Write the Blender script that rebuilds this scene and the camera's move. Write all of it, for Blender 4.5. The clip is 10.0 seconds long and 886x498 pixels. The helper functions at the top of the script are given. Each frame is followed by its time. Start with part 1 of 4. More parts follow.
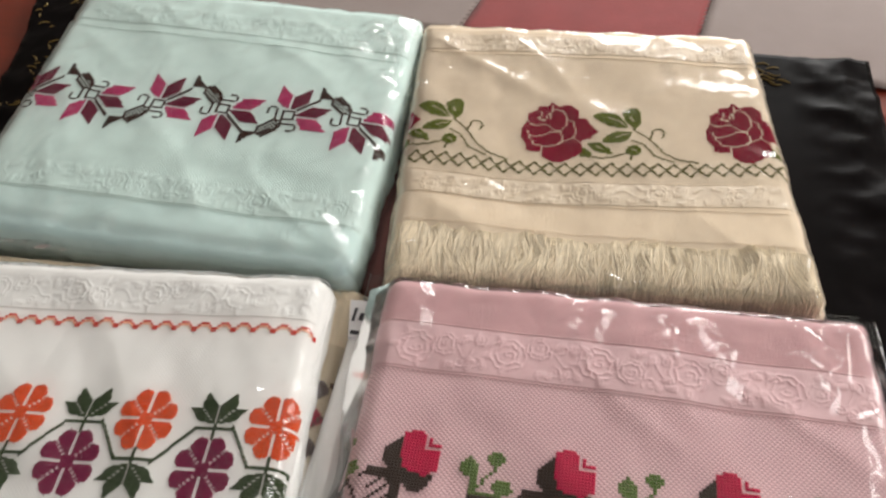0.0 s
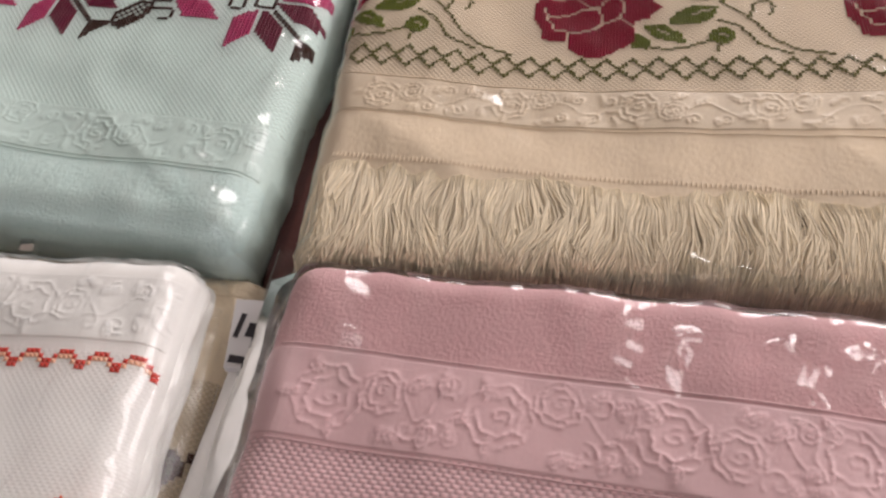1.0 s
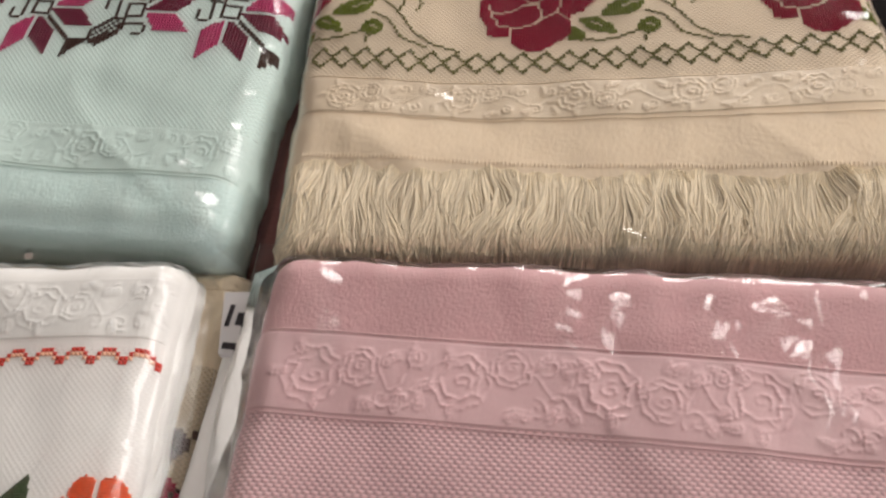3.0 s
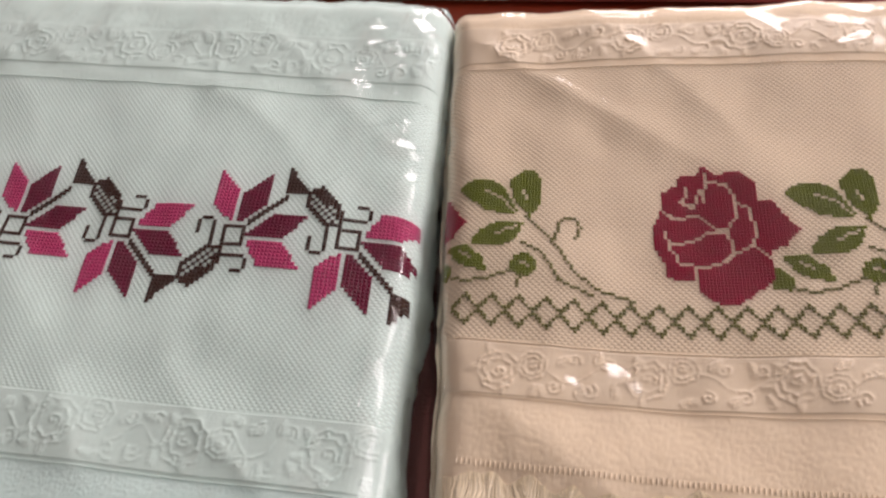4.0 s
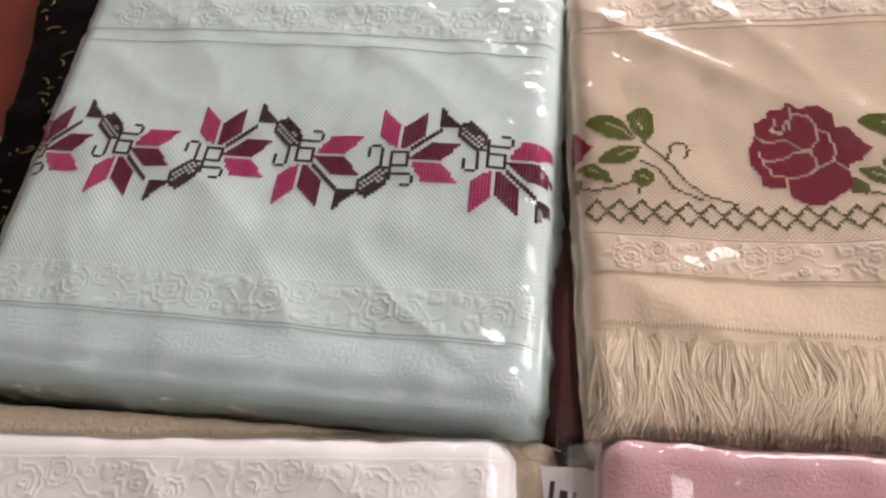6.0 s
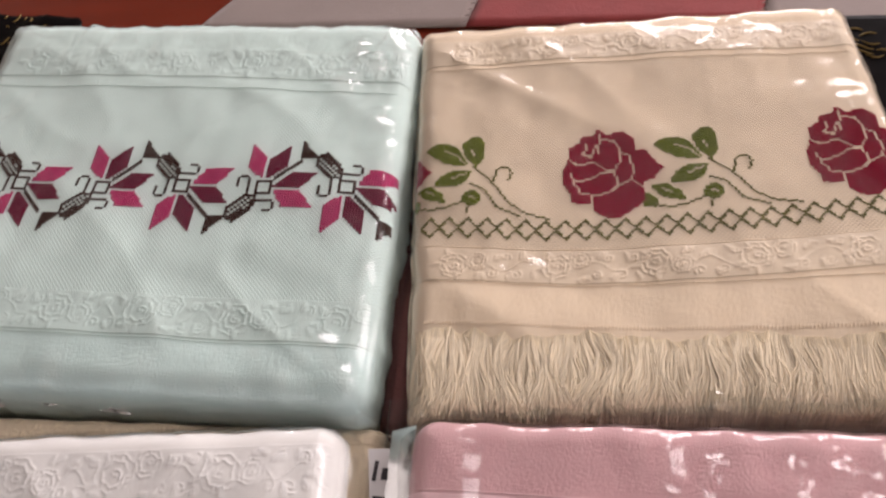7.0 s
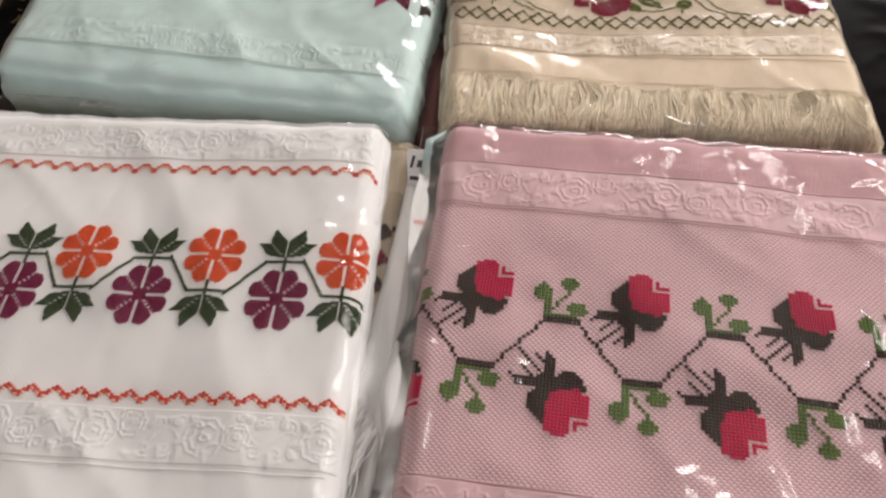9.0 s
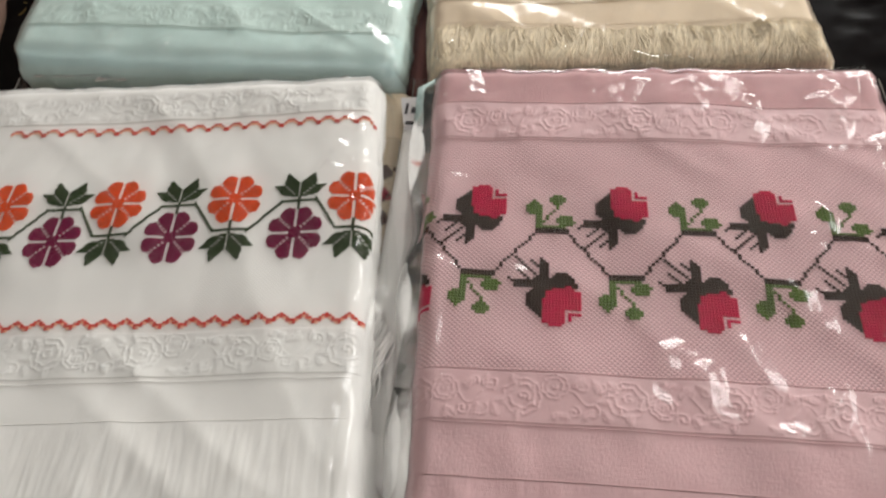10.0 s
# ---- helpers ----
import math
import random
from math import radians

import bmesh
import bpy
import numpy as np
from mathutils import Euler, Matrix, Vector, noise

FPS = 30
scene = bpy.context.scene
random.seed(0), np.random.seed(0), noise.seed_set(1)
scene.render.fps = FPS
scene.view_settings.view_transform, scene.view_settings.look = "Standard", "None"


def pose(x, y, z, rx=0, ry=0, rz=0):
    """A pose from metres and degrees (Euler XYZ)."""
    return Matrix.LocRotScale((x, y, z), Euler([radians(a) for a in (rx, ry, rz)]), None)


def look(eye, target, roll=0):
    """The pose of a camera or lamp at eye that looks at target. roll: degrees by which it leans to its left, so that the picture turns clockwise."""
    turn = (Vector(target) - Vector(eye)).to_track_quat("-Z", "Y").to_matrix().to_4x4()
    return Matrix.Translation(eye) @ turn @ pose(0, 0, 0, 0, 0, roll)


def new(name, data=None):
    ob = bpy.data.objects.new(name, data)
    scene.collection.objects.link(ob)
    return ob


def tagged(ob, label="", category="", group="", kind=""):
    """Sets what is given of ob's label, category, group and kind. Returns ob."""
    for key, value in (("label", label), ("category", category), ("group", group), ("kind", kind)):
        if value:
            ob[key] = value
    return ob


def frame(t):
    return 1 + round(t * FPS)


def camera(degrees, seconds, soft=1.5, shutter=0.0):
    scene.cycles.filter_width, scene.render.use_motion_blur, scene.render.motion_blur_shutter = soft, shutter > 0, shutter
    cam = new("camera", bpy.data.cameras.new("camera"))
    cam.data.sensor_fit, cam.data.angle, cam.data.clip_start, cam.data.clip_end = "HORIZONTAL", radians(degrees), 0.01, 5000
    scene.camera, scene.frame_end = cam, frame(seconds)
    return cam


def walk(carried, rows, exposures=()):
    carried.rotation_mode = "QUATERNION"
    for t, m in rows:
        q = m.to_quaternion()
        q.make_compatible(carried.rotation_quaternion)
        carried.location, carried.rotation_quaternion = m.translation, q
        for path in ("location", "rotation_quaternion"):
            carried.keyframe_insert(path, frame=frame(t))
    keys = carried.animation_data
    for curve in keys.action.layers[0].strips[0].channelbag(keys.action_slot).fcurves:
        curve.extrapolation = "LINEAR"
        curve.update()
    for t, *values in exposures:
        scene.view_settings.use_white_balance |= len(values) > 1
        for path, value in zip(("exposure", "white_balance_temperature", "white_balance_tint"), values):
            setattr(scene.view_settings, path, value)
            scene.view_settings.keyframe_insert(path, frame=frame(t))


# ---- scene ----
cam = camera(58.0, 10.0, soft=2.5)
PATH = [
    (0, (0.125, -0.318, 0.468), (-0.194, 0.963, -1.034), -3.1),
    (0.5, (0.118, -0.188, 0.394), (-0.277, 1.034, -1.139), -6.5),
    (1, (0.119, -0.155, 0.3), (-0.263, 0.977, -1.304), -7.4),
    (1.5, (0.115, -0.134, 0.284), (-0.23, 0.935, -1.371), -8.0),
    (2, (0.126, -0.171, 0.305), (-0.183, 0.886, -1.365), -7.7),
    (2.2, (0.132, -0.189, 0.32), (-0.18, 0.87, -1.348), -8.2),
    (3.3, (0.131, -0.134, 0.347), (-0.2, 0.937, -1.31), -10.1),
    (3.5, (0.114, -0.095, 0.357), (-0.231, 0.974, -1.298), -11.0),
    (4, (0.052, -0.028, 0.351), (-0.337, 0.988, -1.328), -13.7),
    (4.5, (-0.008, -0.009, 0.331), (-0.443, 0.902, -1.395), -15.8),
    (5, (-0.037, 0.001, 0.313), (-0.466, 0.855, -1.445), -16.6),
    (5.2, (-0.041, 0.001, 0.321), (-0.465, 0.835, -1.446), -17.1),
    (6.3, (0.037, -0.16, 0.418), (-0.388, 0.978, -1.172), -13.7),
    (6.5, (0.052, -0.155, 0.429), (-0.353, 0.955, -1.185), -13.9),
    (7, (0.094, -0.155, 0.428), (-0.28, 0.978, -1.177), -12.9),
    (7.5, (0.128, -0.198, 0.416), (-0.212, 1.002, -1.148), -9.8),
    (8, (0.129, -0.245, 0.416), (-0.171, 0.928, -1.176), -7.1),
    (8.5, (0.11, -0.323, 0.422), (-0.175, 0.856, -1.168), -4.7),
    (9, (0.086, -0.375, 0.428), (-0.18, 0.804, -1.165), -2.7),
    (9.5, (0.082, -0.413, 0.426), (-0.211, 0.767, -1.162), -5.2),
    (10, (0.091, -0.437, 0.442), (-0.154, 0.735, -1.16), -6.0),
]
EXPOSURES = [(0.0, 0.02, 6450, 8), (0.5, -0.05, 6520, 11), (1.0, -0.25, 6600, 17), (2.0, -0.25, 6600, 17), (3.5, -0.12, 6670, 10), (4.2, -0.16, 6700, 26), (5.2, -0.17, 6750, 28), (6.5, -0.07, 6600, 21), (7.5, -0.1, 6650, 22), (8.5, -0.05, 6600, 18), (9.0, -0.02, 6520, 13), (10.0, -0.05, 6430, 7)]
walk(cam, [(t, look(eye, target, roll)) for t, eye, target, roll in PATH], EXPOSURES)

# ---- light and room air ----
world = bpy.data.worlds.new("sky")
scene.world = world
world.use_nodes = True
_sky = world.node_tree.nodes.new("ShaderNodeTexSky")
_sky.sky_type, _sky.sun_disc = "NISHITA", False
_sky.sun_elevation, _sky.sun_rotation = radians(40), radians(20)
world.node_tree.links.new(_sky.outputs["Color"], world.node_tree.nodes["Background"].inputs["Color"])
world.node_tree.nodes["Background"].inputs["Strength"].default_value = 0.08


def window_light(name, x, y, z, w, h, power, target, colour):
    """Daylight that comes in through a window's opening; the south one is added fill."""
    lamp = bpy.data.lights.new(name, "AREA")
    lamp.shape, lamp.size, lamp.size_y, lamp.energy, lamp.color = "RECTANGLE", w, h, power, colour
    ob = new(name, lamp)
    ob.matrix_world = look((x, y, z), target)
    return ob


window_light("window_light", 0.55, 2.44, 0.68, 1.3, 0.85, 57.0, (0.55, 0.0, 0.45), (1.0, 0.97, 0.94))
window_light("side_window_light", 1.94, 0.95, 1.05, 1.1, 1.05, 38.0, (0.0, 0.6, 0.5), (1.0, 0.96, 0.92))
# unseen fill from the south, added to brighten the towels' front faces
window_light("south_fill_light", 0.1, -2.14, 0.95, 1.7, 1.3, 12.0, (0.0, 0.0, 0.1), (1.0, 0.97, 0.94))


# ---- materials ----
def material(name):
    m = bpy.data.materials.new(name)
    m.use_nodes = True
    return m, m.node_tree.nodes, m.node_tree.links, m.node_tree.nodes["Principled BSDF"]


def vary(n, l, colour, coords, scale, amount, detail=4.0):
    """The colour, lightened and darkened by noise."""
    tex = n.new("ShaderNodeTexNoise")
    tex.inputs["Scale"].default_value, tex.inputs["Detail"].default_value = scale, detail
    if coords:
        l.new(coords, tex.inputs["Vector"])
    mix = n.new("ShaderNodeMix")
    mix.data_type = "RGBA"
    mix.inputs["A"].default_value = (*[c * (1 - amount) for c in colour], 1)
    mix.inputs["B"].default_value = (*[min(1, c * (1 + amount)) for c in colour], 1)
    l.new(tex.outputs["Fac"], mix.inputs["Factor"])
    return mix.outputs["Result"], tex.outputs["Fac"]


def maths(n, l, op, a, b=None):
    node = n.new("ShaderNodeMath")
    node.operation = op
    for k, v in enumerate((a, b)):
        if v is None:
            continue
        if isinstance(v, (int, float)):
            node.inputs[k].default_value = v
        else:
            l.new(v, node.inputs[k])
    return node.outputs[0]


def weave_cloth(name, colour, pitch, depth=0.35, hole_shade=0.25, rough=0.92, grain=0.06):
    """Woven cotton: rows of small raised blocks at the given pitch in metres, the shade in the holes between them
    painted into the colour.
    """
    m, n, l, p = material(name)
    uv = n.new("ShaderNodeUVMap")
    sep = n.new("ShaderNodeSeparateXYZ")
    l.new(uv.outputs["UV"], sep.inputs[0])
    wob = n.new("ShaderNodeTexNoise")
    wob.inputs["Scale"].default_value = 38
    l.new(uv.outputs["UV"], wob.inputs["Vector"])
    k = 2 * math.pi / pitch
    jitter = maths(n, l, "MULTIPLY", wob.outputs["Fac"], 2.4)
    half = pitch / 2
    rows = maths(n, l, "DIVIDE", maths(n, l, "ADD", sep.outputs["Y"], maths(n, l, "MULTIPLY", wob.outputs["Fac"], 0.0006)), half)
    stagger = maths(n, l, "MULTIPLY", maths(n, l, "FLOOR", rows), math.pi)
    sx = maths(n, l, "SINE", maths(n, l, "ADD", maths(n, l, "ADD", maths(n, l, "MULTIPLY", sep.outputs["X"], k), jitter), stagger))
    sy = maths(n, l, "ABSOLUTE", maths(n, l, "SINE", maths(n, l, "MULTIPLY", rows, math.pi)))
    across = maths(n, l, "POWER", maths(n, l, "ADD", maths(n, l, "MULTIPLY", sx, 0.5), 0.5), 0.6)
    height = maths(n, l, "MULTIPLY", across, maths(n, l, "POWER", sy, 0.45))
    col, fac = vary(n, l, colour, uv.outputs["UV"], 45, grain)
    # shade of the low spots, multiplied into the base colour
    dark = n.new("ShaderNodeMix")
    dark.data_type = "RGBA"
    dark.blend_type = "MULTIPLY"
    dark.inputs["B"].default_value = (1 - hole_shade, 1 - hole_shade, 1 - hole_shade, 1)
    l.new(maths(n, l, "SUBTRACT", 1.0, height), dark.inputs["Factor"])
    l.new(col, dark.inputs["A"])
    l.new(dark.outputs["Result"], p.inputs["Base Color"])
    bump = n.new("ShaderNodeBump")
    bump.inputs["Strength"].default_value, bump.inputs["Distance"].default_value = depth, 0.0012
    l.new(height, bump.inputs["Height"])
    l.new(bump.outputs["Normal"], p.inputs["Normal"])
    p.inputs["Roughness"].default_value = rough
    p.inputs["Sheen Weight"].default_value = 0.15
    p.inputs["Specular IOR Level"].default_value = 0.2
    return m


def plain_cloth(name, colour, scale=900, depth=0.2, rough=0.85, grain=0.07, spec=0.25):
    """Smooth or terry cotton with a fine nap and faint larger unevenness."""
    m, n, l, p = material(name)
    tc = n.new("ShaderNodeTexCoord")
    col, _ = vary(n, l, colour, tc.outputs["Object"], 35, grain)
    fine = n.new("ShaderNodeTexNoise")
    fine.inputs["Scale"].default_value, fine.inputs["Detail"].default_value = scale, 3
    l.new(tc.outputs["Object"], fine.inputs["Vector"])
    bump = n.new("ShaderNodeBump")
    bump.inputs["Strength"].default_value, bump.inputs["Distance"].default_value = depth, 0.001
    l.new(fine.outputs["Fac"], bump.inputs["Height"])
    l.new(bump.outputs["Normal"], p.inputs["Normal"])
    l.new(col, p.inputs["Base Color"])
    p.inputs["Roughness"].default_value = rough
    p.inputs["Sheen Weight"].default_value = 0.15
    p.inputs["Specular IOR Level"].default_value = spec
    return m


def thread(name, colour, amount=0.22):
    """Stranded embroidery cotton: each stitch a little lighter or darker."""
    m, n, l, p = material(name)
    geo = n.new("ShaderNodeNewGeometry")
    mix = n.new("ShaderNodeMix")
    mix.data_type = "RGBA"
    mix.inputs["A"].default_value = (*[c * (1 - amount) for c in colour], 1)
    mix.inputs["B"].default_value = (*[min(1, c * (1 + amount)) for c in colour], 1)
    l.new(geo.outputs["Random Per Island"], mix.inputs["Factor"])
    l.new(mix.outputs["Result"], p.inputs["Base Color"])
    p.inputs["Roughness"].default_value = 0.8
    p.inputs["Specular IOR Level"].default_value = 0.12
    return m


def clear_film(name, tint=(0.97, 0.97, 0.965), rough=0.15, fine=160):
    """Thin clear packing film: see-through, with a gloss that grows at the edges."""
    m, n, l, p = material(name)
    out = n["Material Output"]
    n.remove(p)
    tc = n.new("ShaderNodeTexCoord")
    tex = n.new("ShaderNodeTexNoise")
    tex.inputs["Scale"].default_value, tex.inputs["Detail"].default_value = fine, 2
    l.new(tc.outputs["Object"], tex.inputs["Vector"])
    bump = n.new("ShaderNodeBump")
    bump.inputs["Strength"].default_value, bump.inputs["Distance"].default_value = 0.10, 0.001
    l.new(tex.outputs["Fac"], bump.inputs["Height"])
    clear, gloss, mix, fres = (n.new(k) for k in ("ShaderNodeBsdfTransparent", "ShaderNodeBsdfGlossy", "ShaderNodeMixShader", "ShaderNodeFresnel"))
    clear.inputs["Color"].default_value = (*tint, 1)
    gloss.inputs["Roughness"].default_value = rough
    fres.inputs["IOR"].default_value = 1.5
    l.new(bump.outputs["Normal"], gloss.inputs["Normal"])
    l.new(bump.outputs["Normal"], fres.inputs["Normal"])
    l.new(fres.outputs[0], mix.inputs[0])
    l.new(clear.outputs[0], mix.inputs[1])
    l.new(gloss.outputs[0], mix.inputs[2])
    l.new(mix.outputs[0], out.inputs["Surface"])
    return m


def wood(name, colour, rough=0.25, stretch=(1.5, 14, 14), coat=0.5):
    """Varnished wood with grain along x."""
    m, n, l, p = material(name)
    tc, mp = n.new("ShaderNodeTexCoord"), n.new("ShaderNodeMapping")
    mp.inputs["Scale"].default_value = stretch
    l.new(tc.outputs["Object"], mp.inputs["Vector"])
    col, fac = vary(n, l, colour, mp.outputs["Vector"], 3.0, 0.45, 8)
    l.new(col, p.inputs["Base Color"])
    bump = n.new("ShaderNodeBump")
    bump.inputs["Strength"].default_value, bump.inputs["Distance"].default_value = 0.05, 0.001
    l.new(fac, bump.inputs["Height"])
    l.new(bump.outputs["Normal"], p.inputs["Normal"])
    p.inputs["Roughness"].default_value = rough
    p.inputs["Coat Weight"].default_value = coat
    p.inputs["Specular IOR Level"].default_value = 0.25
    p.inputs["Coat Roughness"].default_value = 0.1
    return m


def coated(name, colour, rough=0.4, metal=0.0, scale=20, amount=0.1, spec=0.5):
    m, n, l, p = material(name)
    tc = n.new("ShaderNodeTexCoord")
    col, _ = vary(n, l, colour, tc.outputs["Object"], scale, amount)
    l.new(col, p.inputs["Base Color"])
    p.inputs["Roughness"].default_value, p.inputs["Metallic"].default_value = rough, metal
    p.inputs["Specular IOR Level"].default_value = spec
    return m


MINT, WHITE, CREAM, PINK = (0.60, 0.715, 0.68), (0.79, 0.775, 0.755), (0.66, 0.55, 0.42), (0.66, 0.45, 0.465)
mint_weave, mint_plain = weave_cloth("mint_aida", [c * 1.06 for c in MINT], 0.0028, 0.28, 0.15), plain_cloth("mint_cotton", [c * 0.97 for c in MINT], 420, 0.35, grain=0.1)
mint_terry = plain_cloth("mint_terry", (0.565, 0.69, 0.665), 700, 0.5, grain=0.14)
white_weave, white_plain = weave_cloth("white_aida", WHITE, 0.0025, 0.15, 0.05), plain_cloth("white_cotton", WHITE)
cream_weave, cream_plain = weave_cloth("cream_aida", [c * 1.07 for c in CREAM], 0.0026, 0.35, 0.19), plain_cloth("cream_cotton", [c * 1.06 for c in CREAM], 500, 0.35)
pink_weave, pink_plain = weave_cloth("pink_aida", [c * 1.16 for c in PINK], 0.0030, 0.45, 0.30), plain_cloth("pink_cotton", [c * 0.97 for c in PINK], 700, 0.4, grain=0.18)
pink_velour = plain_cloth("pink_velour", (0.56, 0.345, 0.355), 800, 0.5, grain=0.22)
beige_cloth, beige_weave = plain_cloth("beige_terry", (0.68, 0.57, 0.42), 400, 0.7), weave_cloth("beige_aida", (0.64, 0.53, 0.38), 0.0024, 0.6, 0.28)
maroon_cloth = plain_cloth("maroon_terry", (0.16, 0.06, 0.055), 500, 0.5)
cream_thread, white_thread = thread("cream_fringe", (0.76, 0.66, 0.50), 0.17), thread("white_fringe", (0.84, 0.82, 0.80), 0.08)
rose_pink, plum, brown = thread("rose_pink_thread", (0.46, 0.045, 0.15)), thread("plum_thread", (0.15, 0.006, 0.035)), thread("brown_thread", (0.042, 0.014, 0.010))
crimson, leaf_green, moss = thread("crimson_thread", (0.30, 0.001, 0.036), 0.2), thread("leaf_green_thread", (0.15, 0.18, 0.025)), thread("moss_thread", (0.17, 0.165, 0.065))
orange, purple, pine = thread("orange_thread", (0.78, 0.12, 0.03), 0.32), thread("purple_thread", (0.25, 0.010, 0.075), 0.35), thread("pine_thread", (0.045, 0.075, 0.028), 0.35)
scarlet, dark_olive, bud_green, apricot = thread("scarlet_thread", (0.50, 0.012, 0.07), 0.18), thread("dark_olive_thread", (0.042, 0.026, 0.02)), thread("bud_green_thread", (0.12, 0.185, 0.05)), thread("apricot_thread", (0.80, 0.46, 0.32), 0.1)
red_zig = thread("red_orange_thread", (0.56, 0.06, 0.045), 0.15)
# band cloths: raised satin lightened for its sheen, ground darkened, besides the gloss
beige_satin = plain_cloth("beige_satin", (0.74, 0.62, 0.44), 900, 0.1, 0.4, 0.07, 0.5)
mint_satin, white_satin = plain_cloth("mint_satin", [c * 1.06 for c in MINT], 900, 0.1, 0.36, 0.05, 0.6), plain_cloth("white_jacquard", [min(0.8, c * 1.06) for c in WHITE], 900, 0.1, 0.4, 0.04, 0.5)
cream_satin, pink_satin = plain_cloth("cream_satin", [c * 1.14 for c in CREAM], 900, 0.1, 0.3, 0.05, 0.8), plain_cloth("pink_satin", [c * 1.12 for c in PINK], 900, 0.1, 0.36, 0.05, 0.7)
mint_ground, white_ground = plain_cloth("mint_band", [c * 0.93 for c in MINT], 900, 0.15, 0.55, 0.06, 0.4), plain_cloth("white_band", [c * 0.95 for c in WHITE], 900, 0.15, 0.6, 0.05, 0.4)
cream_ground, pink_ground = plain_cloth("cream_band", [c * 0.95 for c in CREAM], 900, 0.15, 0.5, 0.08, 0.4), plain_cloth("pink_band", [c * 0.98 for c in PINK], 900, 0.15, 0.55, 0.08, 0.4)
film = clear_film("clear_film")
mahogany = wood("mahogany", (0.16, 0.022, 0.009), 0.32, coat=0.05)
black_film = coated("black_plastic", (0.006, 0.005, 0.005), 0.36, 0, 40, 0.3, 0.012)
gold_print = coated("gold_print", (0.20, 0.13, 0.035), 0.4, 0.5, 300, 0.5)
pale_linen = plain_cloth("pale_linen", (0.28, 0.225, 0.21), 700, 0.3)
red_linen = plain_cloth("dusty_red_linen", (0.26, 0.042, 0.042), 500, 0.35, grain=0.2)
tan_linen = plain_cloth("tan_linen", (0.26, 0.16, 0.12), 600, 0.3, grain=0.2)
label_satin, ink = coated("white_satin", (0.58, 0.56, 0.56), 0.5), coated("black_ink", (0.012, 0.008, 0.012), 0.6)
wall_paint, ceiling_paint = coated("wall_paint", (0.46, 0.41, 0.37), 0.9, 0, 6, 0.05), coated("ceiling_paint", (0.50, 0.49, 0.47), 0.9, 0, 6, 0.03)
floor_tile = coated("floor_tile", (0.35, 0.27, 0.21), 0.4, 0, 5, 0.15)
frame_white = coated("window_paint", (0.78, 0.78, 0.77), 0.4)


# ---- mesh helpers ----
def mesh_object(name, verts, faces, mats, parent=None, smooth=True, slots=None, uvs=None):
    me = bpy.data.meshes.new(name)
    me.from_pydata(verts, [], faces)
    for m in (mats if isinstance(mats, (list, tuple)) else [mats]):
        me.materials.append(m)
    if slots is not None:
        me.polygons.foreach_set("material_index", slots)
    if smooth:
        me.polygons.foreach_set("use_smooth", [True] * len(faces))
    if uvs is not None:
        layer = me.uv_layers.new(name="UVMap")
        loops = np.empty(len(me.loops), dtype=np.int32)
        me.loops.foreach_get("vertex_index", loops)
        layer.data.foreach_set("uv", np.array(uvs, dtype=np.float32)[loops].ravel())
    me.update()
    ob = new(name, me)
    ob.parent = parent
    return ob


def part(name, bm, mat, parent, label="", smooth=False):
    me = bpy.data.meshes.new(name)
    bm.to_mesh(me)
    bm.free()
    me.materials.append(mat)
    if smooth:
        me.polygons.foreach_set("use_smooth", [True] * len(me.polygons))
    ob = new(name, me)
    ob.parent = parent
    return tagged(ob, label)


def box_bm(x0, y0, z0, x1, y1, z1, bevel=0.0):
    bm = bmesh.new()
    bmesh.ops.create_cube(bm, size=1.0)
    for v in bm.verts:
        v.co = ((x0 + x1) / 2 + v.co.x * (x1 - x0), (y0 + y1) / 2 + v.co.y * (y1 - y0), (z0 + z1) / 2 + v.co.z * (z1 - z0))
    if bevel:
        bmesh.ops.bevel(bm, geom=bm.edges[:], offset=bevel, segments=2, affect="EDGES", profile=0.6)
    return bm


def tube_into(verts, faces, pts, radius, sides=5):
    """A thin tube along the points, added to the lists."""
    base, count = len(verts), len(pts)
    for i, q in enumerate(pts):
        a, b = Vector(pts[max(0, i - 1)]), Vector(pts[min(count - 1, i + 1)])
        t = (b - a)
        t = t.normalized() if t.length > 1e-9 else Vector((1, 0, 0))
        side = t.cross(Vector((0, 0, 1)))
        side = side.normalized() if side.length > 1e-6 else Vector((1, 0, 0))
        up = side.cross(t)
        r = radius * (0.45 if i in (0, count - 1) else 1.0)
        for k in range(sides):
            w = 2 * math.pi * k / sides
            verts.append(tuple(Vector(q) + side * (r * math.cos(w)) + up * (r * math.sin(w))))
    for i in range(count - 1):
        for k in range(sides):
            j = (k + 1) % sides
            faces.append((base + i * sides + k, base + i * sides + j, base + (i + 1) * sides + j, base + (i + 1) * sides + k))


def fbm(x, y, z=0.0, octaves=3):
    return noise.fractal(Vector((x, y, z)), 1.0, 2.0, octaves)


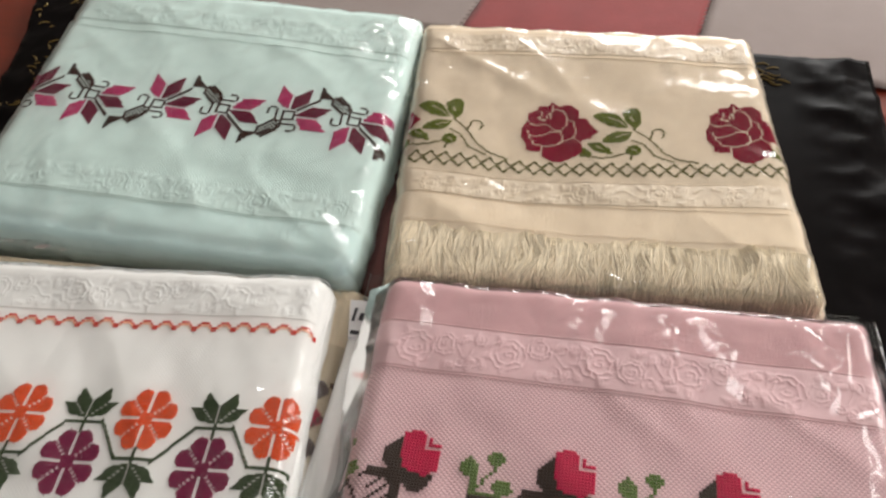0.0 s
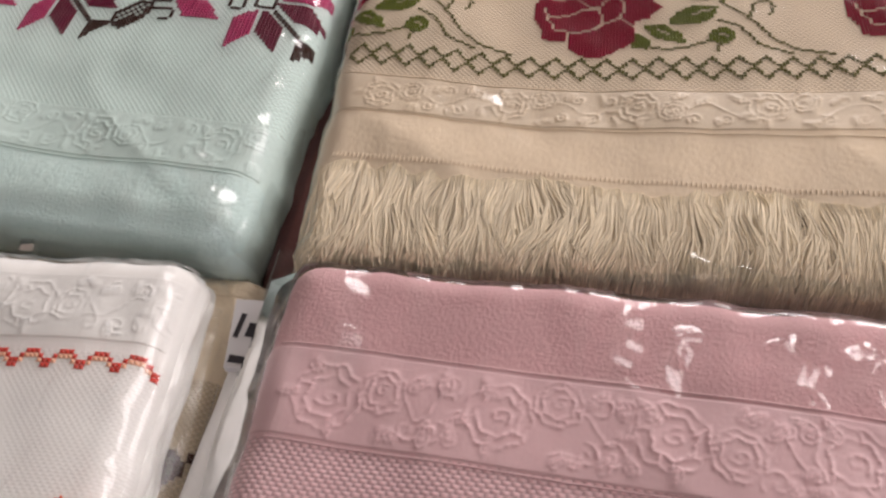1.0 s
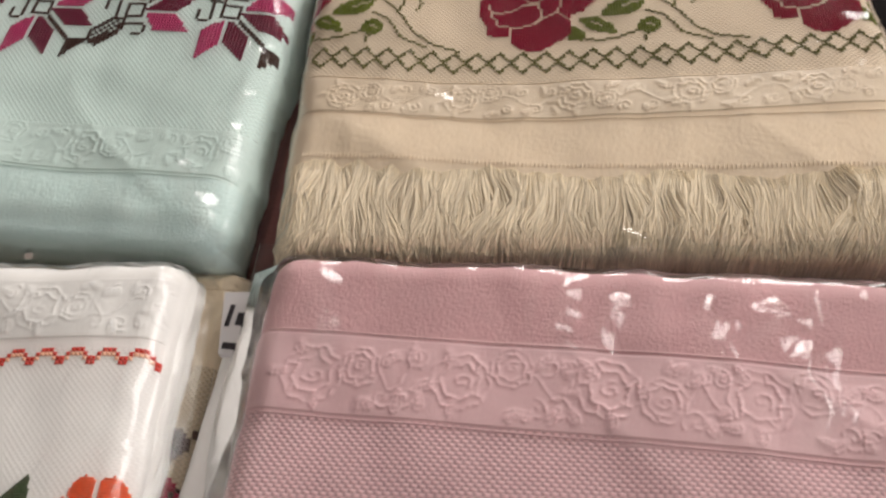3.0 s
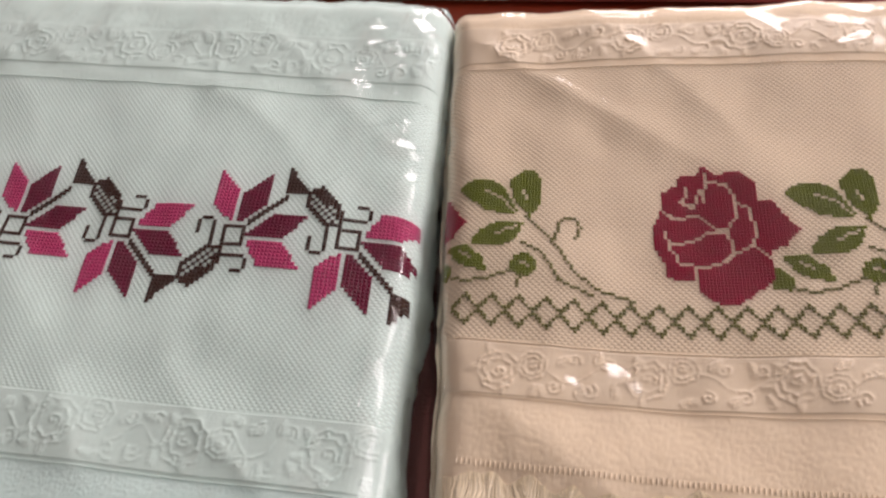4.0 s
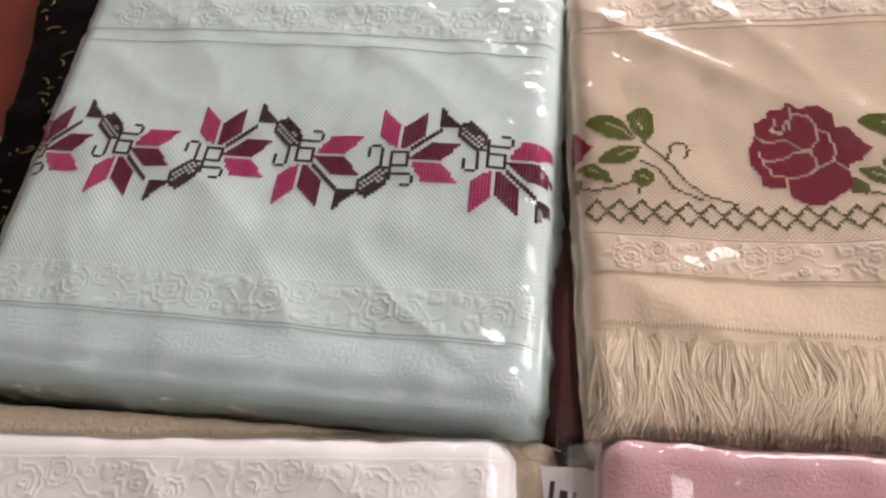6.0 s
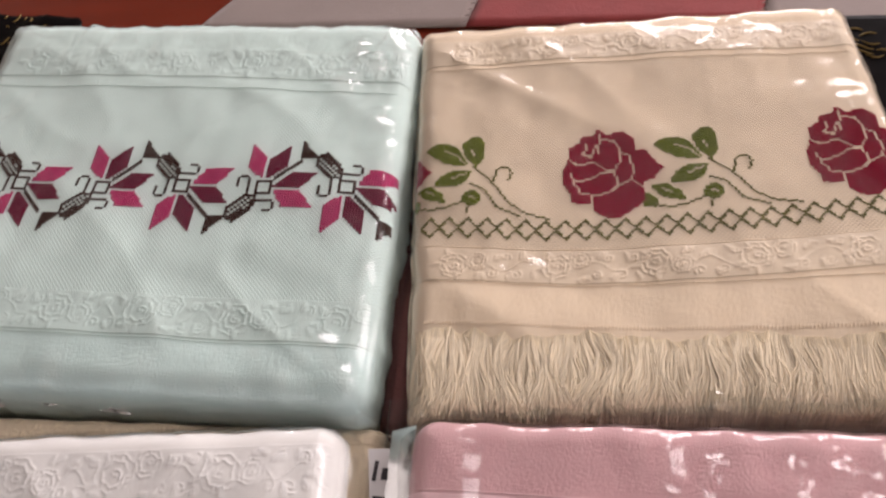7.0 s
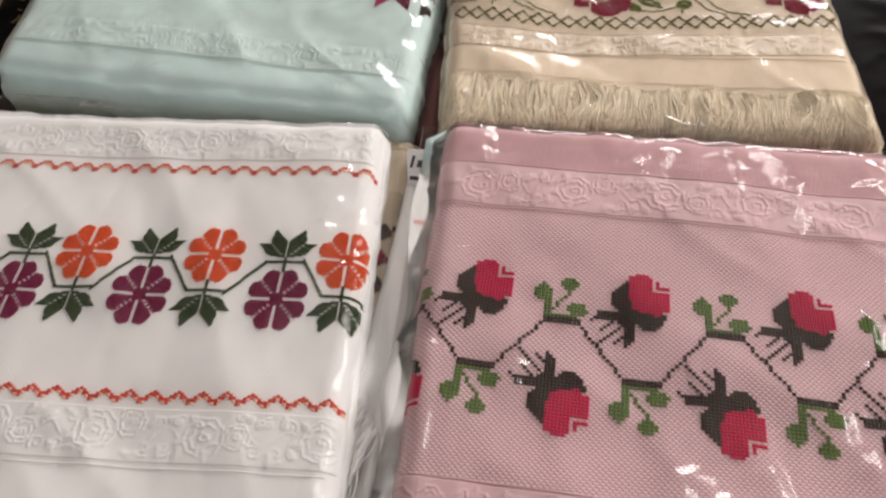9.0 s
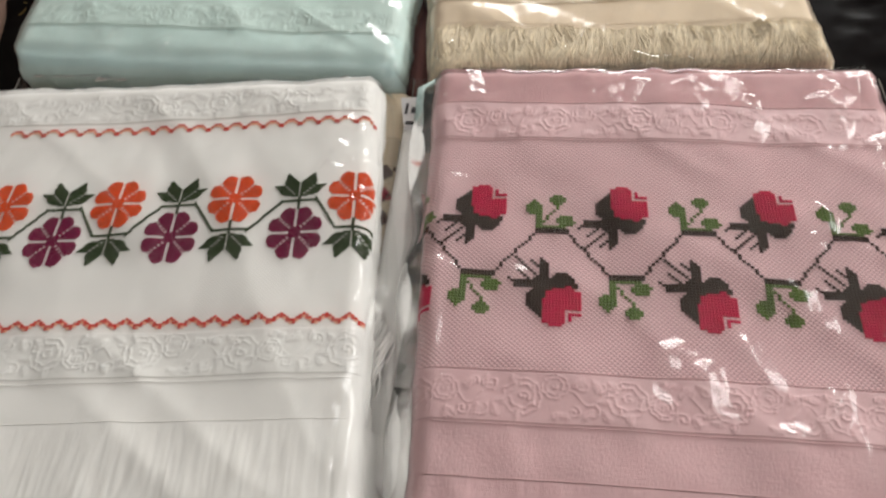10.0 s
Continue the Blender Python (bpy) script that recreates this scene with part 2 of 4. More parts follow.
# ---- folded towels ----
class Towel:
    """A folded towel: a soft slab over a four-cornered plan, with rounded edges."""

    def __init__(self, corners, base, top, radius, wrinkle=0.0012, seed=0.0, turn=0.0, slope=(0.0, 0.0)):
        self.c = [Vector((x, y)) for x, y in corners]  # back left, back right, front right, front left
        self.base, self.top, self.radius, self.wrinkle, self.seed, self.slope = base, top, radius, wrinkle, seed, slope
        self.turn = radians(turn)
        self.mid = sum(self.c, Vector((0, 0))) / 4

    def plan(self, s, r):
        a, b, c, d = self.c
        return (a * (1 - s) + b * s) * r + (d * (1 - s) + c * s) * (1 - r)

    def inside(self, x, y):
        """Distance to the rim, positive inside, rounded at the corners."""
        ds = []
        for i in range(4):
            a, b = self.c[i], self.c[(i + 1) % 4]
            e = b - a
            ds.append(-(e.x * (y - a.y) - e.y * (x - a.x)) / e.length)
        ds.sort()
        d0, d1, rc = ds[0], ds[1], self.radius * 0.9
        wobble = 0.0022 * noise.noise(Vector((x * 23, y * 23, self.seed))) + 0.0010 * noise.noise(Vector((x * 70, y * 70, self.seed)))
        if d0 < rc and d1 < rc:
            return rc - math.hypot(rc - d0, rc - d1) - abs(wobble)
        return d0 - abs(wobble)

    def high(self, x, y):
        d, rr = self.inside(x, y), self.radius
        z = self.top + self.slope[0] * (x - self.mid.x) + self.slope[1] * (y - self.mid.y)
        soft = min(1.0, max(0.0, d / (2.5 * rr)))
        z += soft * self.wrinkle * (1.4 * fbm(x * 9, y * 9, self.seed) + 0.45 * fbm(x * 42, y * 24, self.seed + 5))
        fold = max(0.0, 1.0 - 2.2 * abs(noise.noise(Vector((x * 11 + y * 13, (y - x) * 3.5, self.seed + 9)))))
        z += soft * self.wrinkle * 0.9 * fold * fold
        z += self.wrinkle * (1 - soft) * (1.0 * noise.noise(Vector((x * 50, y * 50, self.seed + 2))) + 0.15 * noise.noise(Vector((x * 110, y * 110, self.seed + 4))))
        if d < rr:
            k = max(0.0, d)
            z += math.sqrt(max(0.0, rr * rr - (rr - k) ** 2)) * self.flat - rr * self.flat
        return z

    flat = 1.0

    def point(self, x, y, lift=0.0):
        return (x, y, self.high(x, y) + lift)

    def uv(self, x, y):
        c, s = math.cos(self.turn), math.sin(self.turn)
        return ((x * c + y * s), (-x * s + y * c))


def spread(n):
    """Steps from 0 to 1 that crowd towards both ends."""
    return [0.62 * k / n + 0.38 * (0.5 - 0.5 * math.cos(math.pi * k / n)) for k in range(n + 1)]


def build_towel(name, tw, mats, zone, label, layers=3, nx=110, ny=110, side_mat=None, side_out=0.0022):
    """The towel as a thing with its cloth top and its folded rim."""
    thing = tagged(new(name), label, "towel", "folded towels in bags")
    verts, uvs, faces, slots = [], [], [], []
    S, R = spread(nx), spread(ny)
    for r in R:
        for s in S:
            q = tw.plan(s, r)
            d = tw.inside(q.x, q.y)
            x, y = q.x, q.y
            if d < 0:  # pull the corner in to its round
                x, y = x + (tw.mid.x - x) * min(0.1, -d * 4.2), y + (tw.mid.y - y) * min(0.1, -d * 4.2)
            verts.append(tw.point(x, y))
            uvs.append(tw.uv(x, y))
    w = nx + 1
    for j in range(ny):
        for i in range(nx):
            faces.append((j * w + i, j * w + i + 1, (j + 1) * w + i + 1, (j + 1) * w + i))
            q = tw.plan((S[i] + S[i + 1]) / 2, (R[j] + R[j + 1]) / 2)
            slots.append(zone(q.x, q.y))
    mesh_object("cloth", verts, faces, mats, thing, True, slots, uvs)
    rim = [i for i in range(w)] + [j * w + nx for j in range(1, ny + 1)] + [ny * w + i for i in range(nx - 1, -1, -1)] + [j * w for j in range(ny - 1, 0, -1)]
    sv, sf = [], []
    steps = 5 * layers + 1
    for k in range(steps + 1):
        f = k / steps
        for a in rim:
            x, y, z = verts[a]
            out = Vector((x, y)) - tw.mid
            out = out.normalized()
            bulge = side_out * abs(math.sin(math.pi * layers * f)) * (1.0 + 0.9 * fbm(x * 30, y * 30, f * 3) + 0.5 * fbm(x * 90, y * 90, f * 4)) - side_out * 0.2 * f
            bulge = bulge if k else 0.0
            sv.append((x + out.x * bulge, y + out.y * bulge, z + (tw.base - z) * f))
    n = len(rim)
    for k in range(steps):
        for i in range(n):
            j = (i + 1) % n
            sf.append((k * n + i, (k + 1) * n + i, (k + 1) * n + j, k * n + j))
    mesh_object("side_folds", sv, sf, side_mat or mats[0], thing)
    return thing


def along(tw, thing, name, pts, radius, mat, lift=0.0002, label=""):
    """A raised cord of cloth along points of the plan."""
    v, f = [], []
    tube_into(v, f, [tw.point(x, y, lift) for x, y in pts], radius, 5)
    return tagged(mesh_object(name, v, f, mat, thing), label)


# ---- cross-stitch ----
def in_poly(x, y, poly):
    hit = False
    for (x0, y0), (x1, y1) in zip(poly, poly[1:] + poly[:1]):
        if (y0 > y) != (y1 > y) and x < (x1 - x0) * (y - y0) / (y1 - y0) + x0:
            hit = not hit
    return hit


def fill(cells, poly, key):
    xs, ys = [p[0] for p in poly], [p[1] for p in poly]
    for i in range(math.floor(min(xs)), math.ceil(max(xs)) + 1):
        for j in range(math.floor(min(ys)), math.ceil(max(ys)) + 1):
            if in_poly(i + 0.01, j + 0.013, poly):
                cells[(i, j)] = key


def stroke(cells, pts, key, wide=1):
    """A line of single stitches through the points; key None takes stitches away."""
    for (x0, y0), (x1, y1) in zip(pts, pts[1:]):
        n = max(1, math.ceil(max(abs(x1 - x0), abs(y1 - y0))))
        for k in range(n + 1):
            i, j = round(x0 + (x1 - x0) * k / n), round(y0 + (y1 - y0) * k / n)
            for b in range(wide):
                if key is None:
                    cells.pop((i, j - b), None)
                else:
                    cells[(i, j - b)] = key


def disc(cells, cx, cy, r, key, squash=1.0):
    for i in range(math.floor(cx - r), math.ceil(cx + r) + 1):
        for j in range(math.floor(cy - r), math.ceil(cy + r) + 1):
            if (i - cx) ** 2 + ((j - cy) / squash) ** 2 <= r * r:
                cells[(i, j)] = key


def flipped(cells):
    return {(i, -j): k for (i, j), k in cells.items()}


def sew(tw, thing, name, cells, mats, place, pitch, label="", rise=0.0004):
    """Works the cells as crossed stitches on the towel's cloth: each one two short ridges of thread."""
    verts, faces, slots = [], [], []
    keys = sorted({k for k in cells.values()})
    for (i, j), key in sorted(cells.items()):
        x, y = place(i * pitch, j * pitch)
        if tw.inside(x, y) < 0.0006:
            continue
        ux, uy = place(i * pitch + 0.0005, j * pitch)
        a = math.atan2(uy - y, ux - x)
        level = tw.high(x, y)
        rim = tw.inside(x, y) < tw.radius * 1.1
        for leg in (0, 1):
            t = a + math.pi / 4 + leg * math.pi / 2
            c, s = math.cos(t), math.sin(t)
            hl, hw = pitch * 0.76, pitch * 0.52
            base = len(verts)
            for px, py, h in ((-hl, 0, 0.05), (0, -hw, 0.0), (hl, 0, 0.05), (0, hw, 0.0), (-hl * 0.4, 0, 0.9 + 0.25 * leg), (hl * 0.4, 0, 0.9 + 0.25 * leg)):
                qx, qy = x + px * c - py * s, y + px * s + py * c
                verts.append((qx, qy, (tw.high(qx, qy) if rim else level) + 0.0002 + rise * h))
            for f in ((0, 1, 4), (1, 5, 4), (1, 2, 5), (2, 3, 5), (3, 4, 5), (3, 0, 4)):
                faces.append(tuple(base + q for q in f))
                slots.append(keys.index(key))
    if not faces:
        return None
    return tagged(mesh_object(name, verts, faces, [mats[k] for k in keys], thing, False, slots), label)


def turned(x0, y0, degrees):
    c, s = math.cos(radians(degrees)), math.sin(radians(degrees))
    return lambda X, Y: (x0 + X * c - Y * s, y0 + X * s + Y * c)


# ---- embossed bands ----
def spiral(cx, cy, r, turns, start=0.0, squash=1.0, n=26):
    return [(cx + r * (1 - 0.86 * k / n) * math.cos(start + turns * 2 * math.pi * k / n), cy + squash * r * (1 - 0.86 * k / n) * math.sin(start + turns * 2 * math.pi * k / n)) for k in range(n + 1)]


def petal_ring(cx, cy, r, lobes, depth, start, n=72):
    """A closed ring with shallow lobes, as the rim of a row of petals."""
    return [(cx + r * (1 + depth * math.cos(lobes * a + start)) * math.cos(a), cy + r * (1 + depth * math.cos(lobes * a + start)) * math.sin(a)) for a in [2 * math.pi * k / n for k in range(n + 1)]]


def emboss_rose(cx, cy, r, seed):
    """Petal rims in rings that overlap unevenly round a small swirl."""
    rnd = random.Random(seed)
    out = [petal_ring(cx, cy, r, 9, 0.045, rnd.random() * 6), petal_ring(cx + 0.05 * r * (rnd.random() - 0.5), cy, r * 0.66, 7, 0.07, rnd.random() * 6)]
    out.append(spiral(cx + 0.06 * r, cy, r * 0.38, 1.1, rnd.random() * 6, 0.8, 18))
    a = rnd.random() * 6
    for k in range(5):
        b = a + 2 * math.pi * (k + 0.3 * rnd.random()) / 5
        out.append([(cx + r * q * math.cos(b + 0.5 * (q - 0.6)), cy + r * q * math.sin(b + 0.5 * (q - 0.6))) for q in (0.62, 0.72, 0.82, 0.95)])
    return out


def emboss_band(tw, thing, place, x0, x1, height, ground, raised, step=0.056, radius=0.0007, first=0.02):
    """A woven band with roses in pairs, leaves, buds and scrolls raised from it in ONE sheet of cloth."""
    res = 0.0005
    nu, nv = int((x1 - x0) / res), int(height * 1.04 / res)
    relief = np.zeros((nv + 1, nu + 1))

    seed = 3

    def press(px, py, wide, high):
        ci, cj, k = (px - x0) / res, (py + height * 0.52) / res, int(2.2 * wide / res) + 1
        i0, i1, j0, j1 = max(0, int(ci) - k), min(nu, int(ci) + k + 1), max(0, int(cj) - k), min(nv, int(cj) + k + 1)
        if i0 >= i1 or j0 >= j1:
            return
        ii, jj = np.meshgrid(np.arange(i0, i1 + 1) - ci, np.arange(j0, j1 + 1) - cj)
        patch = high * np.exp(-(ii * ii + jj * jj) * (res / wide) ** 2)
        relief[j0:j1 + 1, i0:i1 + 1] = np.maximum(relief[j0:j1 + 1, i0:i1 + 1], patch)

    def rope(line, wide, high):
        run = 0.0
        for (ax, ay), (bx, by) in zip(line, line[1:]):
            ln = math.hypot(bx - ax, by - ay)
            for q in range(max(1, int(ln / 0.0005))):
                g = q / max(1, int(ln / 0.0005))
                qx, qy = ax + (bx - ax) * g, ay + (by - ay) * g
                worn = 0.62 + 0.75 * noise.noise(Vector((qx * 210, qy * 210, seed * 0.37)))
                qx += 0.0010 * noise.noise(Vector((qx * 150, qy * 150, 1.5)))
                qy += 0.0010 * noise.noise(Vector((qx * 150, qy * 150, 7.5)))
                press(qx, qy, wide, high * max(0.15, min(1.0, worn)) * (0.72 + 0.28 * math.sin((run + ln * g) * 3300 + 2.0 * math.sin(run * 900))))
            run += ln

    def leaf(cx, cy, ln, wd, a, high):
        rim = []
        for k in range(19):
            b = 2 * math.pi * k / 18
            u, w = ln * math.cos(b), wd * math.sin(b) * (1 - 0.45 * math.cos(b))
            rim.append((cx + u * math.cos(a) - w * math.sin(a), cy + u * math.sin(a) + w * math.cos(a)))
        for q in (-0.5, 0.0, 0.45):
            press(cx + q * ln * math.cos(a), cy + q * ln * math.sin(a), wd * 0.9, high * 0.55)
        rope(rim, radius * 0.8, high)

    radius *= 0.82
    tall, x = radius * 1.35, x0 + first
    while x < x1:
        rnd = random.Random(seed)
        big, small = height * (0.34 + 0.05 * rnd.random()), height * (0.21 + 0.05 * rnd.random())
        for line in emboss_rose(x, (rnd.random() - 0.6) * 0.16 * height, big, seed):
            rope(line, radius, tall)
        sx, sy = x + big + small * 1.02, (rnd.random() - 0.35) * 0.4 * height
        for line in emboss_rose(sx, sy, small, seed + 1):
            rope(line, radius * 0.9, tall * 0.9)
        a0, a1 = sx + small * 1.1, x + step - height * 0.40
        rope([(a0 + (a1 - a0) * k / 14, 0.16 * height * math.sin(1.8 * math.pi * k / 14 + seed)) for k in range(15)], radius * 0.8, tall * 0.8)
        for k in range(4):
            g = (k + 0.5) / 4
            up = 1 if k % 2 else -1
            rope(spiral(a0 + (a1 - a0) * g, up * 0.27 * height, (0.11 + 0.05 * rnd.random()) * height, 1.25 * up, rnd.random() * 6, 1.0, 16), radius * 0.85, tall)
            leaf(a0 + (a1 - a0) * (g + 0.12), -up * (0.24 + 0.12 * rnd.random()) * height, height * (0.10 + 0.05 * rnd.random()), height * 0.06, rnd.random() * 3.1, tall)
        for k in range(3):
            b = (1.9 + 1.3 * k) + 0.5 * rnd.random()
            leaf(x + (big + height * 0.08) * math.cos(b), (big + height * 0.03) * 0.95 * math.sin(b), height * 0.11, height * 0.06, b, tall)
        for k in range(2):
            leaf(sx + small * (0.2 + 0.5 * k), (0.36 if sy < 0 else -0.36) * height, height * 0.10, height * 0.055, rnd.random() * 3.1, tall)
        x += step * (0.94 + 0.12 * rnd.random())
        seed += 11
    lay, rim = np.zeros((nv // 4 + 2, nu // 4 + 2)), np.zeros((nv // 4 + 2, nu // 4 + 2))
    for j in range(nv // 4 + 2):  # the cloth below, on a coarser grid
        for i in range(nu // 4 + 2):
            px, py = place(x0 + 4 * i * res, -height * 0.52 + 4 * j * res)
            lay[j, i], rim[j, i] = tw.high(px, py), tw.inside(px, py)
    jj, ii = np.meshgrid(np.arange(nv + 1) / 4, np.arange(nu + 1) / 4, indexing="ij")
    j0, i0 = jj.astype(int), ii.astype(int)
    fj, fi = jj - j0, ii - i0

    def between(grid):
        return (grid[j0, i0] * (1 - fi) + grid[j0, i0 + 1] * fi) * (1 - fj) + (grid[j0 + 1, i0] * (1 - fi) + grid[j0 + 1, i0 + 1] * fi) * fj

    level, keep = between(lay), between(rim) > 0.0012
    verts, faces, slots = [], [], []
    for j in range(nv + 1):
        edge = 0.0008 if j in (0, nv) else 0.0
        for i in range(nu + 1):
            px, py = place(x0 + i * res, -height * 0.52 + j * res)
            verts.append((px, py, level[j, i] + 0.0005 - edge + relief[j, i]))
    w = nu + 1
    for j in range(nv):
        for i in range(nu):
            if keep[j, i] and keep[j, i + 1] and keep[j + 1, i] and keep[j + 1, i + 1]:
                faces.append((j * w + i, j * w + i + 1, (j + 1) * w + i + 1, (j + 1) * w + i))
                # high relief takes the satin with sheen in its colour, the rest the darker ground
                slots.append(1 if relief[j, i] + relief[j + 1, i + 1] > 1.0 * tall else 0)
    used = sorted({v for f in faces for v in f})
    index = {v: k for k, v in enumerate(used)}
    return mesh_object("embossed_band", [verts[v] for v in used], [tuple(index[v] for v in f) for f in faces], [ground, raised], thing, True, slots)


def fringe(tw, thing, line, count, mat, length, front, seed, droop=0.03, radius=0.00035, lift=0.0012, label="", wave=0.006):
    """Loose threads that lie over the towel's front edge. line(u): where a thread starts; front: the plan's way to the front."""
    rnd = random.Random(seed)
    v, f = [], []
    for k in range(count):
        u = (k + rnd.random() * 0.9) / count
        x, y = line(u)
        sway = 0.35 * noise.noise(Vector((u * 22, seed, 0))) + 0.25 * (rnd.random() - 0.5)
        own = length * (0.85 + 0.25 * rnd.random())
        pts, drop, up = [], 0.0, lift + 0.0016 * rnd.random()
        n = 9
        for q in range(n + 1):
            g = q / n
            along_f = own * g
            swirl = (wave * noise.noise(Vector((u * 30, g * 2.2, seed))) + 0.45 * wave * noise.noise(Vector((u * 95, g * 3.1, seed + 4)))) * g ** 0.5
            px = x + front[0] * along_f + sway * along_f * 0.5 + swirl + 0.0009 * math.sin(g * 8 + u * 50 + rnd.random() * 0.6)
            py = y + front[1] * along_f
            d = tw.inside(px, py)
            if d > 0.0005:
                pts.append((px, py, tw.high(px, py) + up * math.sin(math.pi * min(1, g * 1.4 + 0.15) * 0.5) + 0.0006 * math.sin(g * 7 + k)))
            else:  # past the rim it hangs down
                drop += own / n
                lx, ly, lz = pts[-1] if pts else (px, py, tw.top)
                pts.append((lx + 0.0004 * math.sin(k + q), ly + front[1] * 0.0012, max(tw.base + 0.002, lz - own / n)))
            if drop > droop:
                break
        if len(pts) > 2:
            tube_into(v, f, pts, radius * (0.8 + 0.5 * rnd.random()), 4)
    return tagged(mesh_object("fringe", v, f, mat, thing), label, kind="stuff")


def pleated_fringe(tw, thing, place, x0, x1, y0, y1, mat, seed, label):
    """Dense combed threads that lie together in soft pleats."""
    nx, ny = 420, 26
    verts, faces = [], []
    for j in range(ny + 1):
        for i in range(nx + 1):
            g = j / ny
            X = x0 + (x1 - x0) * i / nx
            x, y = place(X + 0.004 * noise.noise(Vector((X * 18, g * 2, seed))) * g, y0 + (y1 - y0) * g)
            soft = 0.0006 * abs(noise.noise(Vector((X * 160, g * 3.2, seed)))) + 0.00022 * noise.noise(Vector((X * 520, g * 2.0, seed + 3))) + 0.0009 * noise.noise(Vector((X * 45, g, seed + 6)))
            d = tw.inside(x, y)
            verts.append((x, y, (tw.high(x, y) if d > 0 else tw.top - tw.radius + max(-0.02, d * 1.5)) + 0.0009 + soft * min(1.0, 0.25 + 3 * g)))
    w = nx + 1
    for j in range(ny):
        for i in range(nx):
            q = verts[j * w + i]
            if tw.inside(q[0], q[1]) > -0.012:
                faces.append((j * w + i, (j + 1) * w + i, (j + 1) * w + i + 1, j * w + i + 1))
    return tagged(mesh_object("fringe", verts, faces, mat, thing), label)


# ---- room ----
def structure(name, bm, mat, label, category):
    return tagged(part(name, bm, mat, None, label), category=category, kind="structure")


structure("floor", box_bm(-2.0, -2.2, -0.80, 2.0, 2.5, -0.75), floor_tile, "plain brown tiled floor under the table", "floor")
structure("ceiling", box_bm(-2.0, -2.2, 1.95, 2.0, 2.5, 2.05), ceiling_paint, "pale grey painted ceiling", "ceiling")
structure("wall_west", box_bm(-2.12, -2.32, -0.80, -2.0, 2.62, 2.05), wall_paint, "plain warm beige painted wall", "wall")


def wall_with_opening(name, axis, at, a0, a1, o0, o1, z0, z1):
    """A wall 12 cm thick with one window opening through it, along x (axis x) or along y."""
    bm = bmesh.new()
    for u0, u1, w0, w1 in ((a0, o0, -0.8, 2.05), (o1, a1, -0.8, 2.05), (o0, o1, -0.8, z0), (o0, o1, z1, 2.05)):
        b = box_bm(u0, at, w0, u1, at + 0.12, w1) if axis == "x" else box_bm(at, u0, w0, at + 0.12, u1, w1)
        me = bpy.data.meshes.new("piece")
        b.to_mesh(me)
        b.free()
        bm.from_mesh(me)
        bpy.data.meshes.remove(me)
    return structure(name, bm, wall_paint, "plain warm beige painted wall with a window opening", "wall")


wall_with_opening("wall_north", "x", 2.5, -2.12, 2.12, -0.10, 1.20, 0.255, 1.105)
# south opening is made up to hold the fill light
wall_with_opening("wall_south", "x", -2.32, -2.0, 2.0, -0.75, 0.95, 0.3, 1.6)
wall_with_opening("wall_east", "y", 2.0, -2.32, 2.5, 0.4, 1.5, 0.525, 1.575)

# ---- windows ----
def window(name, axis, at, o0, o1, z0, z1, label):
    """A painted frame with one mullion and a deep sill, set in the opening."""
    thing = tagged(new(name), label, "window", kind="structure")

    def bar(kind, u0, u1, w0, w1, d0=0.07, d1=0.11):
        b = box_bm(u0, at + d0, w0, u1, at + d1, w1, 0.003) if axis == "x" else box_bm(at + d0, u0, w0, at + d1, u1, w1, 0.003)
        part(kind, b, frame_white, thing)

    bar("frame_side", o0, o0 + 0.05, z0, z1)
    bar("frame_side", o1 - 0.05, o1, z0, z1)
    bar("frame_rail", o0 + 0.05, o1 - 0.05, z0, z0 + 0.05)
    bar("frame_rail", o0 + 0.05, o1 - 0.05, z1 - 0.05, z1)
    bar("mullion", (o0 + o1) / 2 - 0.02, (o0 + o1) / 2 + 0.02, z0 + 0.05, z1 - 0.05)


window("window_1", "x", 2.5, -0.10, 1.20, 0.255, 1.105, "white painted window frame in the north wall")
# frame invented to go with the south fill, never in view
window("fill_window", "x", -2.42, -0.75, 0.95, 0.3, 1.6, "unseen white painted window frame added round the south fill light")
window("window_2", "y", 2.0, 0.4, 1.5, 0.525, 1.575, "white painted window frame in the east wall")

# ---- table ----
table = tagged(new("table"), "polished dark mahogany wooden table", "table")
part("tabletop", box_bm(-0.85, -0.62, -0.035, 0.80, 0.85, -0.002, 0.006), mahogany, table)
for lx in (-0.78, 0.73):
    for ly in (-0.55, 0.78):
        part("leg", box_bm(lx - 0.03, ly - 0.03, -0.75, lx + 0.03, ly + 0.03, -0.035, 0.004), mahogany, table)
part("apron", box_bm(-0.75, -0.56, -0.12, 0.70, -0.54, -0.035), mahogany, table)
part("apron", box_bm(-0.75, 0.77, -0.12, 0.70, 0.79, -0.035), mahogany, table)


